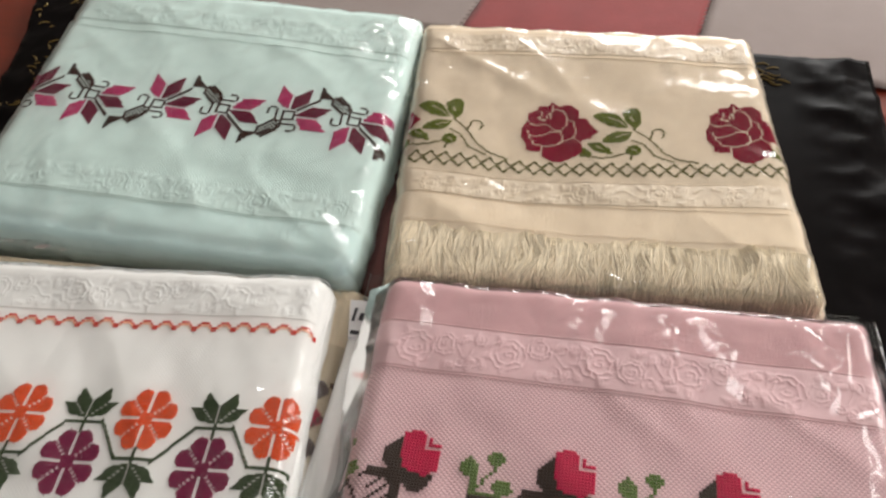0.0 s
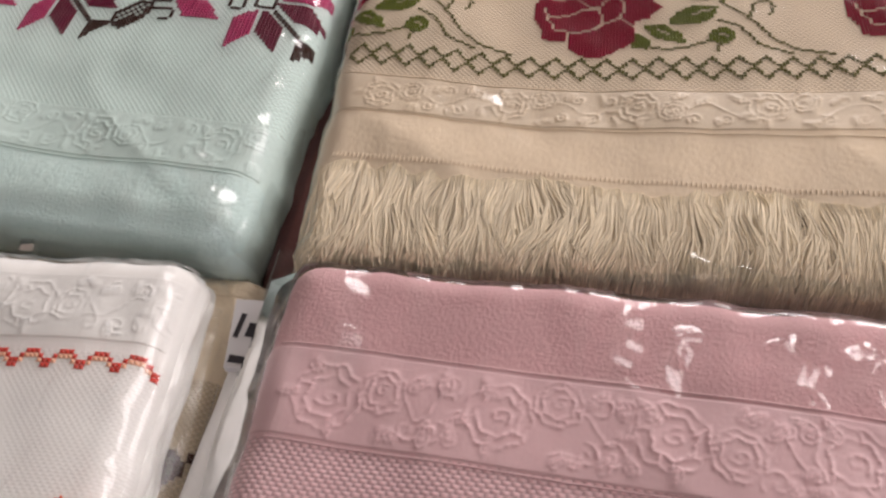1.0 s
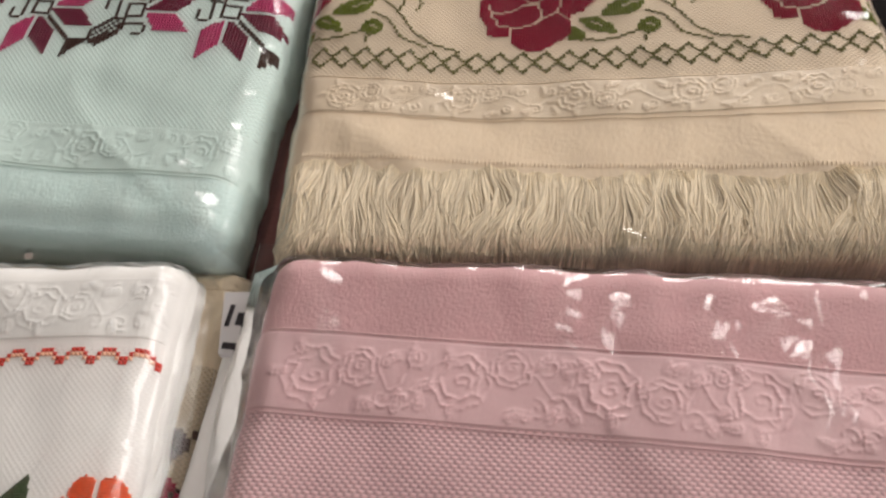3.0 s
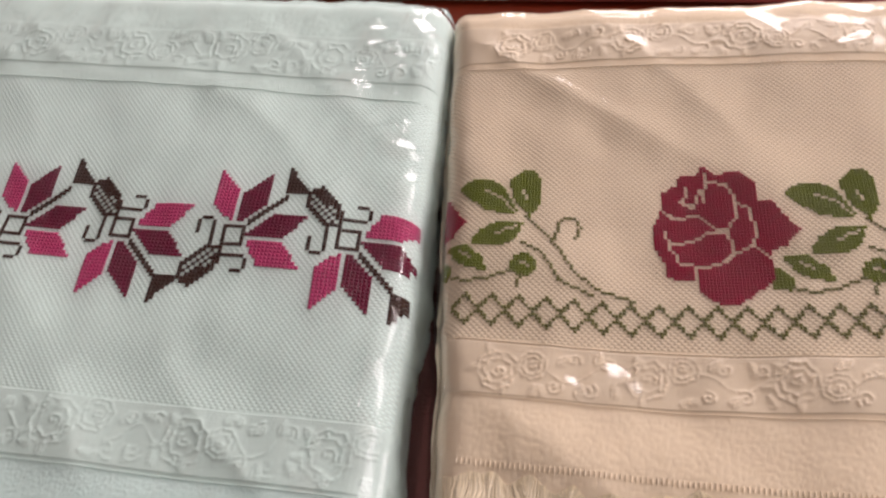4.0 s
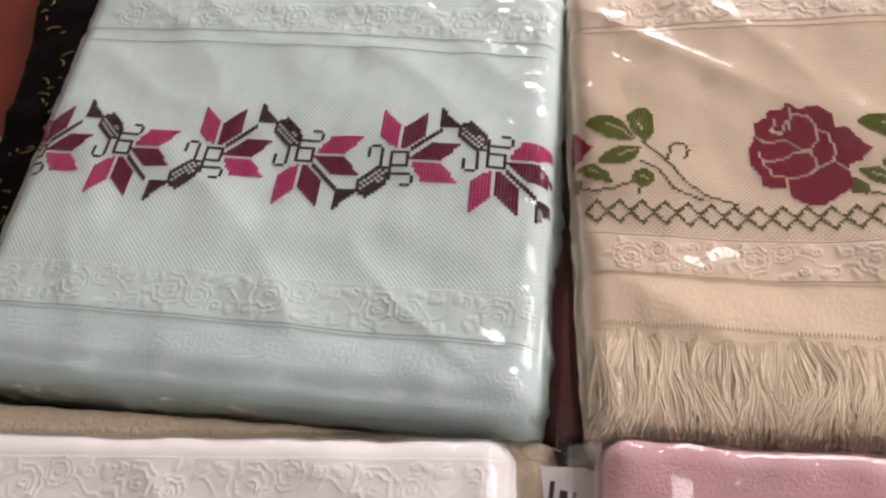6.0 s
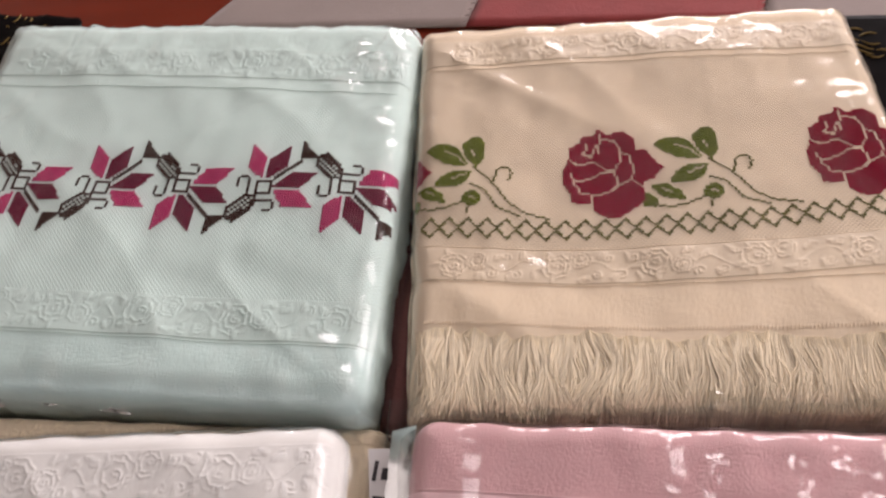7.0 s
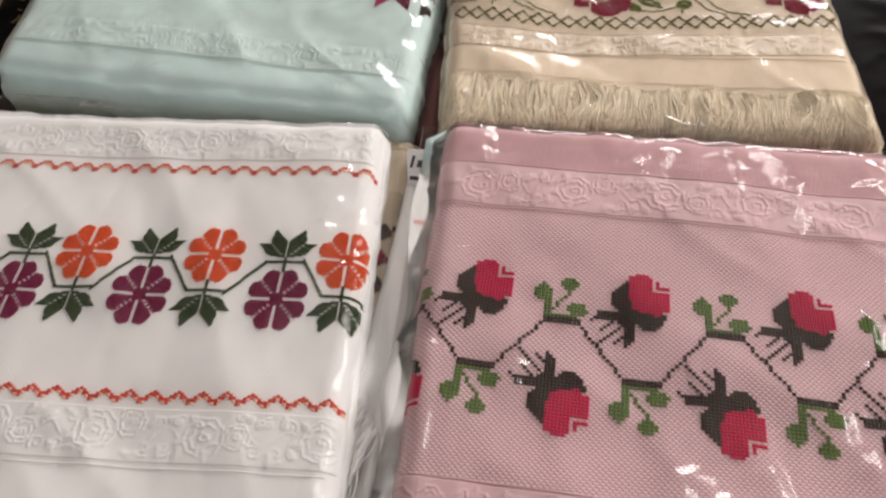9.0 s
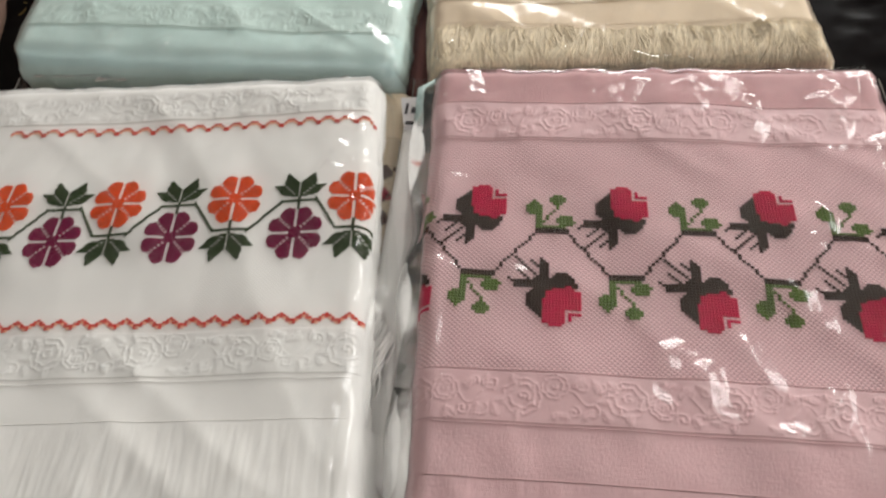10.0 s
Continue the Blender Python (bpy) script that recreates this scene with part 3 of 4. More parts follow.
def sheet(name, corners, z, mat, nx, ny, height, parent=None, thick=0.0012, warp=None):
    """A thin cloth or film over a four-cornered plan, with a relief height(x, y)."""
    tl, tr, br, bl = [Vector(c) for c in corners]
    verts, faces = [], []
    for side in (0, 1):
        for j in range(ny + 1):
            for i in range(nx + 1):
                s, r = i / nx, j / ny
                q = (tl * (1 - s) + tr * s) * r + (bl * (1 - s) + br * s) * (1 - r)
                if warp:
                    q = Vector((q.x, warp(q.x, q.y)))
                verts.append((q.x, q.y, z + height(q.x, q.y) + (thick if side == 0 else 0.0)))
    w, half = nx + 1, (nx + 1) * (ny + 1)
    for j in range(ny):
        for i in range(nx):
            a = j * w + i
            faces.append((a, a + 1, a + w + 1, a + w))
            faces.append((half + a, half + a + w, half + a + w + 1, half + a + 1))
    rim = [i for i in range(w)] + [j * w + nx for j in range(1, ny + 1)] + [ny * w + i for i in range(nx - 1, -1, -1)] + [j * w for j in range(ny - 1, 0, -1)]
    for a, b in zip(rim, rim[1:] + rim[:1]):
        faces.append((a, half + a, half + b, b))
    return mesh_object(name, verts, faces, mat, parent)


# the pale and red runner behind the towels
runner = tagged(new("table_runner"), "pale linen table runner with a dusty red panel", "table runner")
flatish = lambda x, y: 0.0012 * (1 + fbm(x * 12, y * 12, 3))
sheet("pale_panel", [(0.02, 0.84), (0.075, 0.84), (-0.018, 0.372), (-0.262, 0.372)], 0.0, pale_linen, 30, 40, flatish, runner)
tagged(sheet("red_panel", [(0.076, 0.84), (0.30, 0.84), (0.215, 0.372), (-0.017, 0.372)], 0.0, red_linen, 30, 40, flatish, runner), "dusty red woven panel")
sheet("pale_panel", [(0.301, 0.84), (0.70, 0.84), (0.60, 0.30), (0.216, 0.372)], 0.0, pale_linen, 40, 40, flatish, runner)
for x0, x1 in ((-0.018, 0.0755), (0.2155, 0.3005)):
    v, f = [], []
    for k in range(60):
        g = k / 59
        cx, cy = x0 + (x1 - x0) * g, 0.374 + 0.464 * g
        tube_into(v, f, [(cx - 0.0025, cy, 0.0045), (cx, cy + 0.001, 0.0052), (cx + 0.0025, cy, 0.0045)], 0.0007, 5)
    tagged(mesh_object("stitched_edging", v, f, pale_linen, runner), "fine pale stitched edging")

cloth_side = tagged(new("folded_cloth"), "folded tan cloth lying on the table", "cloth")
sheet("cloth", [(-0.66, 0.20), (-0.435, 0.195), (-0.355, -0.05), (-0.62, -0.10)], 0.0, tan_linen, 40, 40, lambda x, y: 0.004 + 0.003 * fbm(x * 10, y * 10, 8), cloth_side, 0.006)


# the black plastic sack spread under the towels
def sack_relief(x, y):
    ridge = 1 - abs(fbm(x * 8, y * 10, 2.5, 3)) * 1.6
    fine = 1 - abs(fbm(x * 46 + 3, y * 40, 6.5, 3)) * 1.6
    edge = 0.0
    for qx, qy in ((-0.36, 0.0), (0.30, 0.0)):
        edge = max(edge, min(1.0, max(0.0, (qx - x) / 0.05 if qx < 0 else (x - qx) / 0.03)))
    edge = max(edge, 0.15 * min(1.0, max(0.0, (y - 0.30) / 0.02)))
    return 0.004 + edge * (0.006 * max(0.0, ridge) ** 2 + 0.0012 * max(0.0, fine) ** 2)


def sack_edge(x, y):
    """The sack's back edge lies close behind the towels and further out at both ends."""
    if y < 0.29:
        return y
    inner = min(1.0, max(0.0, (x + 0.375) / 0.02)) * min(1.0, max(0.0, (0.245 - x) / 0.02))
    return 0.29 + (y - 0.29) * (1 - 0.84 * inner)


sack = tagged(new("black_plastic_sack"), "crumpled black plastic sack with gold print spread under the towels", "plastic bag")
sheet("sack", [(-0.492, 0.392), (0.372, 0.368), (0.385, -0.46), (-0.24, -0.46)], 0.001, black_film, 190, 190, sack_relief, sack, 0.0008, sack_edge)
_rnd = random.Random(5)
v, f = [], []
for k in range(90):
    g = _rnd.random()
    y = 0.385 - 0.33 * g
    x = -0.485 + 0.30 * (0.392 - y) + _rnd.random() * 0.075
    if x > -0.352 + 0.14 * (0.3 - y):
        continue
    a, ln = _rnd.random() * 3.1, 0.003 + 0.011 * _rnd.random() ** 2
    pts = []
    for q in range(7):
        b = a + 0.10 * q
        px, py = x + ln * q / 6 * math.cos(b), y + ln * q / 6 * math.sin(b)
        pts.append((px, py, 0.0024 + sack_relief(px, py)))
    tube_into(v, f, pts, 0.0008, 4)
for k in range(10):
    x, y = 0.262 + 0.03 * _rnd.random(), 0.325 + 0.03 * _rnd.random()
    tube_into(v, f, [(x + 0.004 * q, y + 0.003 * math.sin(q + k), 0.0024 + sack_relief(x + 0.004 * q, y)) for q in range(4)], 0.0008, 4)
tagged(mesh_object("gold_print", v, f, gold_print, sack), "scattered worn gold print", kind="stuff")

# ---- lower towels of each pile ----
beige = Towel([(-0.335, -0.010), (-0.014, 0.006), (-0.002, -0.300), (-0.300, -0.350)], 0.006, 0.036, 0.008, 0.0010, 3.3, 5.5)
beige_thing = build_towel("folded_towel", beige, [beige_cloth, beige_weave], lambda x, y: 1 if y < -0.045 + 0.09 * (x + 0.03) else 0, "beige folded towel with a dark motif, under the white towel", 2, 80, 80)
low_white = Towel([(-0.0145, -0.006), (0.296, 0.006), (0.318, -0.320), (-0.0085, -0.300)], 0.006, 0.0385, 0.007, 0.0008, 7.1, 3.7)
low_white_thing = build_towel("folded_towel", low_white, [white_plain], lambda x, y: 0, "plain white folded towel with a label, under the pink towel", 2, 80, 80, side_out=0.0008)
maroon = Towel([(-0.046, 0.292), (0.238, 0.308), (0.272, 0.030), (-0.020, 0.004)], 0.006, 0.030, 0.008, 0.0010, 4.4, 3.0)
maroon_thing = build_towel("folded_towel", maroon, [maroon_cloth], lambda x, y: 0, "dark maroon folded towel under the cream towel", 2, 60, 60)

# the beige towel's emboss and its dark motif
emboss_band(beige, beige_thing, turned(-0.335, -0.0205, 4.2), 0.0, 0.33, 0.017, beige_cloth, beige_satin, 0.036, 0.0010)
along(beige, beige_thing, "seam", [(-0.32 + 0.31 * k / 40, -0.0125 + 0.015 * k / 40) for k in range(41)], 0.0006, beige_cloth)
cells = {}
for k in range(3):
    disc(cells, 0, -11 * k, 3.2, "a" if k % 2 == 0 else "b")
    stroke(cells, [(-5, 4 - 11 * k), (0, -4 - 11 * k), (5, 4 - 11 * k)], "a")
sew(beige, beige_thing, "embroidered_motif", cells, {"a": brown, "b": crimson}, turned(-0.020, -0.078, 5.5), 0.0018, "dark brown and crimson cross-stitch motif")

# the sewn-in label and the loose threads of the white lower towel
tag_v = [(-0.0175, -0.0105), (0.003, -0.0085), (0.006, -0.037), (-0.0110, -0.040)]
label_top = 0.0425
bm = bmesh.new()
lower = [bm.verts.new((x, y, 0.0388)) for x, y in tag_v]
upper = [bm.verts.new((x, y, label_top)) for x, y in tag_v]
bm.faces.new(upper[::-1])
bm.faces.new(lower)
for i in range(4):
    bm.faces.new((lower[i], lower[(i + 1) % 4], upper[(i + 1) % 4], upper[i]))
bmesh.ops.recalc_face_normals(bm, faces=bm.faces[:])
tag_part = part("sewn_label", bm, label_satin, low_white_thing, "white satin label with dark marks")
for x0, y0, x1, y1 in ((-0.0125, -0.0165, -0.0105, -0.0270), (-0.0080, -0.0200, -0.0045, -0.0260), (-0.0025, -0.0200, -0.0008, -0.0260), (-0.0105, -0.0345, 0.0045, -0.0375)):
    part("ink_bar", box_bm(x0, y1, label_top, x1, y0, label_top + 0.0004), ink, tag_part, "dark printed bar")
fringe(low_white, low_white_thing, lambda u: (-0.002 + 0.012 * u, -0.192 - 0.02 * u), 60, white_thread, 0.045, (-0.25, -0.95), 21, 0.012, 0.0005, 0.004, "tangled loose white threads")

# ---- mint towel ----
mint = Towel([(-0.370, 0.309), (-0.036, 0.306), (-0.020, 0.005), (-0.324, 0.001)], 0.006, 0.062, 0.013, 0.0017, 1.2, 0.0, (-0.015, 0.0))
MINT_SEAMS = ((0.2345, -0.016), (0.0630, 0.02), (0.0350, 0.02))
mint_seam = lambda k, x: MINT_SEAMS[k][0] + MINT_SEAMS[k][1] * (x + 0.19)
mint_thing = build_towel("folded_towel", mint, [mint_plain, mint_weave, mint_terry], lambda x, y: 1 if mint_seam(1, x) < y < mint_seam(0, x) else 2 if y < mint_seam(2, x) else 0, "pale mint folded cotton towel with pink and plum flower border", 1, side_out=0.005)
for k in range(3):
    along(mint, mint_thing, "seam", [(-0.36 + 0.34 * q / 60, mint_seam(k, -0.36 + 0.34 * q / 60)) for q in range(61) if mint.inside(-0.36 + 0.34 * q / 60, mint_seam(k, -0.36 + 0.34 * q / 60)) > 0.001], 0.00032, mint_plain)
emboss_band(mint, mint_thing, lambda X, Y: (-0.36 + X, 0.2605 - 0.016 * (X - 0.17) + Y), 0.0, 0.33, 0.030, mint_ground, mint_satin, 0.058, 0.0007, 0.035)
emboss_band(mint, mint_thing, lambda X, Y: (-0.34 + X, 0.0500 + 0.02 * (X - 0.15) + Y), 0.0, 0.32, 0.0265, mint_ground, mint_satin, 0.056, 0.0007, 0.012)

star = {}
fill(star, [(2.6, 1.3), (7, 8.4), (18.2, 8.8), (12.4, 1.5)], "pink")
fill(star, [(2.6, 0.2), (12.4, 0.4), (17.8, -6.3), (8.6, -6.4)], "plum")
fill(star, [(-1.5, -3), (-7.8, -8), (-7.6, -18.6), (-1.2, -12.2)], "pink")
fill(star, [(-0.1, -3), (6.2, -8.4), (6.2, -18.6), (-0.4, -12.2)], "plum")
star_bits = {}
stroke(star_bits, [(-3, 3), (2, 3), (2, -2), (-3, -2), (-3, 3)], "brown")
stroke(star_bits, [(-3, 6), (3, 6), (4, 7), (4, 9), (3, 10), (1, 10)], "brown")
stroke(star_bits, [(-6, 3), (-6, -3), (-7, -4), (-9, -4), (-10, -3), (-10, 0)], "brown")
fill(star_bits, [(-11.6, 14.6), (-8.6, 15.2), (-3, 9), (-2, 4.4), (-6, 2.8), (-11.8, 8), (-12.6, 10.6)], "brown")
for i, j in list(star_bits):  # three rows of bare dots along the bud
    if i < -3 and j > 2 and i + j in (-1, 1, 3) and in_poly(i + 0.1, j + 0.1, [(-11.6, 13), (-4.2, 8), (-3.4, 5), (-5.5, 4), (-11.8, 9.8)]):
        del star_bits[(i, j)]
fill(star_bits, [(-18.8, 21.3), (-18.8, 12.6), (-11.6, 12.6)], "brown")
stroke(star_bits, [(3, -3), (11, -11)], "brown", 2)
MINT_PITCH = 0.00187
for k, (x, y) in enumerate(((-0.3380, 0.1400), (-0.2815, 0.1427), (-0.2225, 0.1435), (-0.1672, 0.1453), (-0.1113, 0.1470), (-0.0573, 0.1478), (-0.0020, 0.1485))):
    up = k % 2 == 0
    place = lambda X, Y, x=x, y=y: (x + X - 0.085 * Y, y + Y)
    sew(mint, mint_thing, "embroidered_star_flower", flipped(star) if up else star, {"pink": rose_pink, "plum": plum}, place, MINT_PITCH, "rose pink and plum cross-stitch flower")
    sew(mint, mint_thing, "embroidered_stem", flipped(star_bits) if up else star_bits, {"brown": brown}, place, MINT_PITCH, "dark brown cross-stitch stem and bud")

# ---- cream towel ----
cream = Towel([(-0.037, 0.302), (0.253, 0.322), (0.290, 0.027), (0.002, -0.002)], 0.030, 0.056, 0.012, 0.0022, 2.7, 3.0)
bend = lambda x: 0.39 * x * max(0.0, x)
cream_seam = lambda k, x: (0.2587, 0.1085, 0.0845, 0.058)[k] + (0.06 * x if k == 0 else bend(x) * (0.9, 0.85, 0.7, 0.5)[k])
cream_thing = build_towel("folded_towel", cream, [cream_plain, cream_weave], lambda x, y: 1 if cream_seam(1, x) < y < cream_seam(0, x) else 0, "cream folded cotton towel with crimson roses and long fringe", 2)
for k in (0, 1, 2):
    along(cream, cream_thing, "seam", [q for q in [(-0.035 + 0.32 * i / 60, cream_seam(k, -0.035 + 0.32 * i / 60)) for i in range(61)] if cream.inside(*q) > 0.001], 0.0003, cream_plain)
v, f = [], []
for i in range(150):  # hem of small drawn threads
    x = 0.004 + 0.275 * i / 150
    y = cream_seam(3, x)
    if cream.inside(x, y) > 0.002:
        tube_into(v, f, [cream.point(x, y + 0.0022 * q, 0.0003) for q in (-0.6, 0, 0.6)], 0.00045, 4)
mesh_object("drawn_hem", v, f, cream_plain, cream_thing)
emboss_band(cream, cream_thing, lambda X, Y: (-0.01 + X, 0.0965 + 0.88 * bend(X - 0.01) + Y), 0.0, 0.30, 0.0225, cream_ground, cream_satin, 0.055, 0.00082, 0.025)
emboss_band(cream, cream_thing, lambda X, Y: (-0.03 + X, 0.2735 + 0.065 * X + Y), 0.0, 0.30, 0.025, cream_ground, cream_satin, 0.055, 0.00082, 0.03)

rose = {}
fill(rose, [(-11.5, 22.4), (-6.6, 22.8), (-4.7, 26), (-0.6, 22.6), (5.6, 24), (10, 19.2), (10.4, 12.8), (14.3, 13), (17.6, 6.6), (21.2, 2.2), (17, -3), (12.2, -4.6), (13, -8.9), (12, -14.8), (6.4, -18.9), (2.3, -22.3), (-3, -22.6), (-7.9, -18.9), (-9.5, -13.9), (-14.3, -15), (-17.7, -12.5), (-18, -8.2), (-20.6, -4), (-20.3, 3.9), (-18.2, 8.6), (-17.2, 16.2), (-12.9, 18.8)], "r")
for line in ([(-16, 8), (-14, 7), (-7, 8), (-2, 3), (1, 3), (4, 7), (4, 14), (2, 19), (-3, 20)], [(-15, -2), (-9, -1), (-5, 2), (1, 2)], [(-17, 2), (-16, -3), (-13, -9), (-6, -10), (0, -8), (2, -4), (1, 2)], [(5, 12), (8, 10), (9, 2), (8, -3), (12, -7)], [(0, -8), (3, -5), (8, -3)], [(-10, 18), (-11, 12), (-8, 11), (-6, 17)], [(-12, 13), (-8, 12)], [(-4, 23), (-5, 13)], [(-9, -11), (-9, -15)], [(-18, 10), (-15, 7)]):
    stroke(rose, line, None)
spray = {}
for leaf in ([(-22.4, 14.5), (-17, 18.8), (-8.8, 17.8), (-5.2, 12.4), (-2, 5.2), (-12.4, 6.3), (-17, 10)], [(-5.3, 19.5), (-1, 24), (3.6, 22.7), (4.8, 16.7), (4.8, 10.2), (1.2, 4.8), (-2.9, 9.2), (-4.8, 13.5)], [(-17.4, -5.9), (-13.8, -0.6), (-8.2, 2.8), (-0.6, 2.3), (-2.3, -2.8), (-7.1, -6.8)], [(-25, -6.6), (-18.3, -6.2), (-13, -10.8), (-11, -15.5), (-16.9, -14.5), (-21.4, -12.5)], [(-26.8, -9.3), (-22.3, -13.7), (-23.3, -18.4), (-28.5, -17.1)]):
    fill(spray, leaf, "g")
for line in ([(-13, 14), (-8, 12), (-3, 6)], [(-1, 15), (0, 12)], [(-9, -2), (-3, 1)], [(-20, -9), (-17, -11)]):
    stroke(spray, line, None)
disc(spray, -0.3, -12.7, 4.0, "g")
stroke(spray, [(-1, -12), (1, -13)], None)
for line in ([(0, 5), (6, -1), (10, -6), (15, -14), (21, -19), (32, -22)], [(-1, -5), (4, -7), (8, -12), (10, -17), (20, -21)], [(9, -3), (10, 3), (12, 5), (15, 5), (17, 2), (15, -2)], [(-23, -17), (-19, -19), (-12, -18), (-4, -15)], [(-1, -16), (-2, -20)]):
    stroke(spray, line, "s")
CREAM_PITCH = 0.00142
cream_place = lambda X, Y: (0.1025 + X - 0.08 * Y, 0.1665 + Y + bend(0.1025 + X) - bend(0.1025))
for k in (-1, 0, 1):
    at = lambda X, Y, q=k: cream_place(X + q * 0.1405, Y)
    sew(cream, cream_thing, "embroidered_rose", rose, {"r": crimson}, at, CREAM_PITCH, "crimson cross-stitch rose")
    sp = lambda X, Y, q=k: cream_place(X + q * 0.1405 + 40 * CREAM_PITCH, Y)
    sew(cream, cream_thing, "embroidered_leaf_spray", spray, {"g": leaf_green, "s": moss}, sp, CREAM_PITCH, "green cross-stitch leaves and stems")
border = {}
for i in range(-80, 132):
    for half in (0.0, 0.5):
        w = 1.25 * (4 - abs(((i + half) % 8) - 4))
        border[(i, -28 + round(w))] = "m"
        border[(i, -28 - round(w))] = "m"
sew(cream, cream_thing, "embroidered_border", border, {"m": moss}, cream_place, CREAM_PITCH, "moss green lattice border")
fringe(cream, cream_thing, lambda u: (-0.001 + 0.284 * u, 0.052 + 0.018 * u * u + 0.002 * math.sin(u * 23) + 0.004 * noise.noise(Vector((u * 38, 1.0, 2.0)))), 4200, cream_thread, 0.066, (0.06, -1.0), 4, 0.022, 0.00033, 0.0018, "long loose cream fringe", 0.016)

# ---- white towel ----
white = Towel([(-0.320, -0.036), (-0.031, -0.004), (0.012, -0.335), (-0.272, -0.370)], 0.034, 0.060, 0.012, 0.0016, 5.9, 6.5)
white_row = turned(-0.1065, -0.1405, 6.8)
wy = lambda x, y: (-(x + 0.1065) * math.sin(radians(6.8)) + (y + 0.1405) * math.cos(radians(6.8)))
white_thing = build_towel("folded_towel", white, [white_plain, white_weave], lambda x, y: 1 if -0.083 < wy(x, y) < 0.083 else 0, "white folded cotton towel with orange and purple flower border", 3)
for yy in (-0.117, -0.1405):
    along(white, white_thing, "seam", [q for q in [white_row(-0.22 + 0.36 * i / 60, yy) for i in range(61)] if white.inside(*q) > 0.001], 0.0004, white_plain)
emboss_band(white, white_thing, lambda X, Y: white_row(X - 0.22, Y - 0.100), 0.0, 0.36, 0.028, white_ground, white_satin, 0.056, 0.0007, 0.02)
emboss_band(white, white_thing, lambda X, Y: white_row(X - 0.22, Y + 0.101), 0.0, 0.36, 0.028, white_ground, white_satin, 0.056, 0.0007, 0.03)
HALVES = [k + 0.5 for k in range(-30, 30)]  # fine stitches, two to a weave count
bloom = {}
for i in HALVES:  # eight notched petals in four hearts, with bare slits between them
    for j in HALVES:
        r, a = math.hypot(i, 0.92 * j), math.atan2(0.92 * j, i)
        if r > 19.0 * (0.72 + 0.28 * abs(math.sin(4 * a)) ** 0.6):
            continue
        if r > 4 and min(abs(i), abs(j)) < 1:
            continue
        if 4 < r < 14 and abs(abs(i) - abs(j)) < 1.1 and int(abs(i) + abs(j)) % 4 < 2:
            continue
        bloom[(i, j)] = "f"
fan = {}
for side in (-1, 1):
    fill(fan, [(side * x, y) for x, y in ((0.8, -1), (11.6, 1.2), (19, 9.8), (12, 10), (9.6, 20.5), (0.8, 11.5))], "p")
    for k in range(5):
        fan.pop((side * (3 + 2 * k), 2 + 2 * k), None)
        fan.pop((side * (4 + 2 * k), 2 + 2 * k), None)
stroke(fan, [(-12, -3), (12, -3)], "p", 2)
stroke(fan, [(0, -9), (0, -1)], "p", 2)
stroke(fan, [(1, -9), (1, -1)], "p", 2)
WHITE_PITCH, TALL = 0.001845, 1.1
BLOOMS = (-120.8, -100.2, -79.9, -58.6, -39.7, -18.0, 1.8, 24.2, 43.4, 62.9)  # along the row, in stitches
for k, (cell, after) in enumerate(zip(BLOOMS, BLOOMS[1:])):
    up = k % 2 == 0
    X, sgn = cell * WHITE_PITCH, 1 if up else -1
    at = lambda a, b, q=X, g=sgn: white_row(a + q, TALL * b + (g * 7.8 - 1.8) * WHITE_PITCH)
    sew(white, white_thing, "embroidered_flower", bloom, {"f": orange if up else purple}, at, WHITE_PITCH / 2, "orange cross-stitch flower" if up else "purple cross-stitch flower")
    lf = lambda a, b, q=X, g=sgn: white_row(a + q, TALL * b + (-g * 7.8 - 1.8) * WHITE_PITCH)
    sew(white, white_thing, "embroidered_leaf_fan", flipped(fan) if up else fan, {"p": pine}, lf, WHITE_PITCH / 2, "dark green cross-stitch leaves")
    sm = lambda a, b, q=X: white_row(a + q, TALL * b - 1.8 * WHITE_PITCH)
    stem = {}
    stroke(stem, [(12, -11), (2 * (after - cell) - 12, 11)], "p", 3)
    sew(white, white_thing, "embroidered_stem", stem if up else flipped(stem), {"p": pine}, sm, WHITE_PITCH / 2, "dark green cross-stitch stem")
scallop, zig = {}, {}
for i in range(-90, 70):
    w = i % 7
    h = (0, 1, 2, 2, 2, 1, 0)[w]
    scallop[(i, h)] = "r"
    if w in (0, 6):
        scallop[(i, -1)] = "r"
    if 1 <= w <= 5:
        scallop[(i, h - 1)] = "o"
    h = (0, 0.8, 1.6, 2.2, 1.6, 0.8, 0)[w]
    zig[(i, h)] = "r"
    zig[(i, h - 1)] = "o" if i % 2 else "r"
sew(white, white_thing, "embroidered_scallop", scallop, {"r": red_zig, "o": apricot}, lambda a, b: white_row(a, b + 0.0775), WHITE_PITCH, "red and apricot scalloped stitching")
sew(white, white_thing, "embroidered_scallop", zig, {"r": red_zig, "o": apricot}, lambda a, b: white_row(a, b - 0.0805), WHITE_PITCH, "red and apricot zigzag stitching")
pleated_fringe(white, white_thing, lambda X, Y: white_row(X, Y), -0.185, 0.135, -0.1412, -0.245, white_plain, 31.0, "dense pleated white fringe")

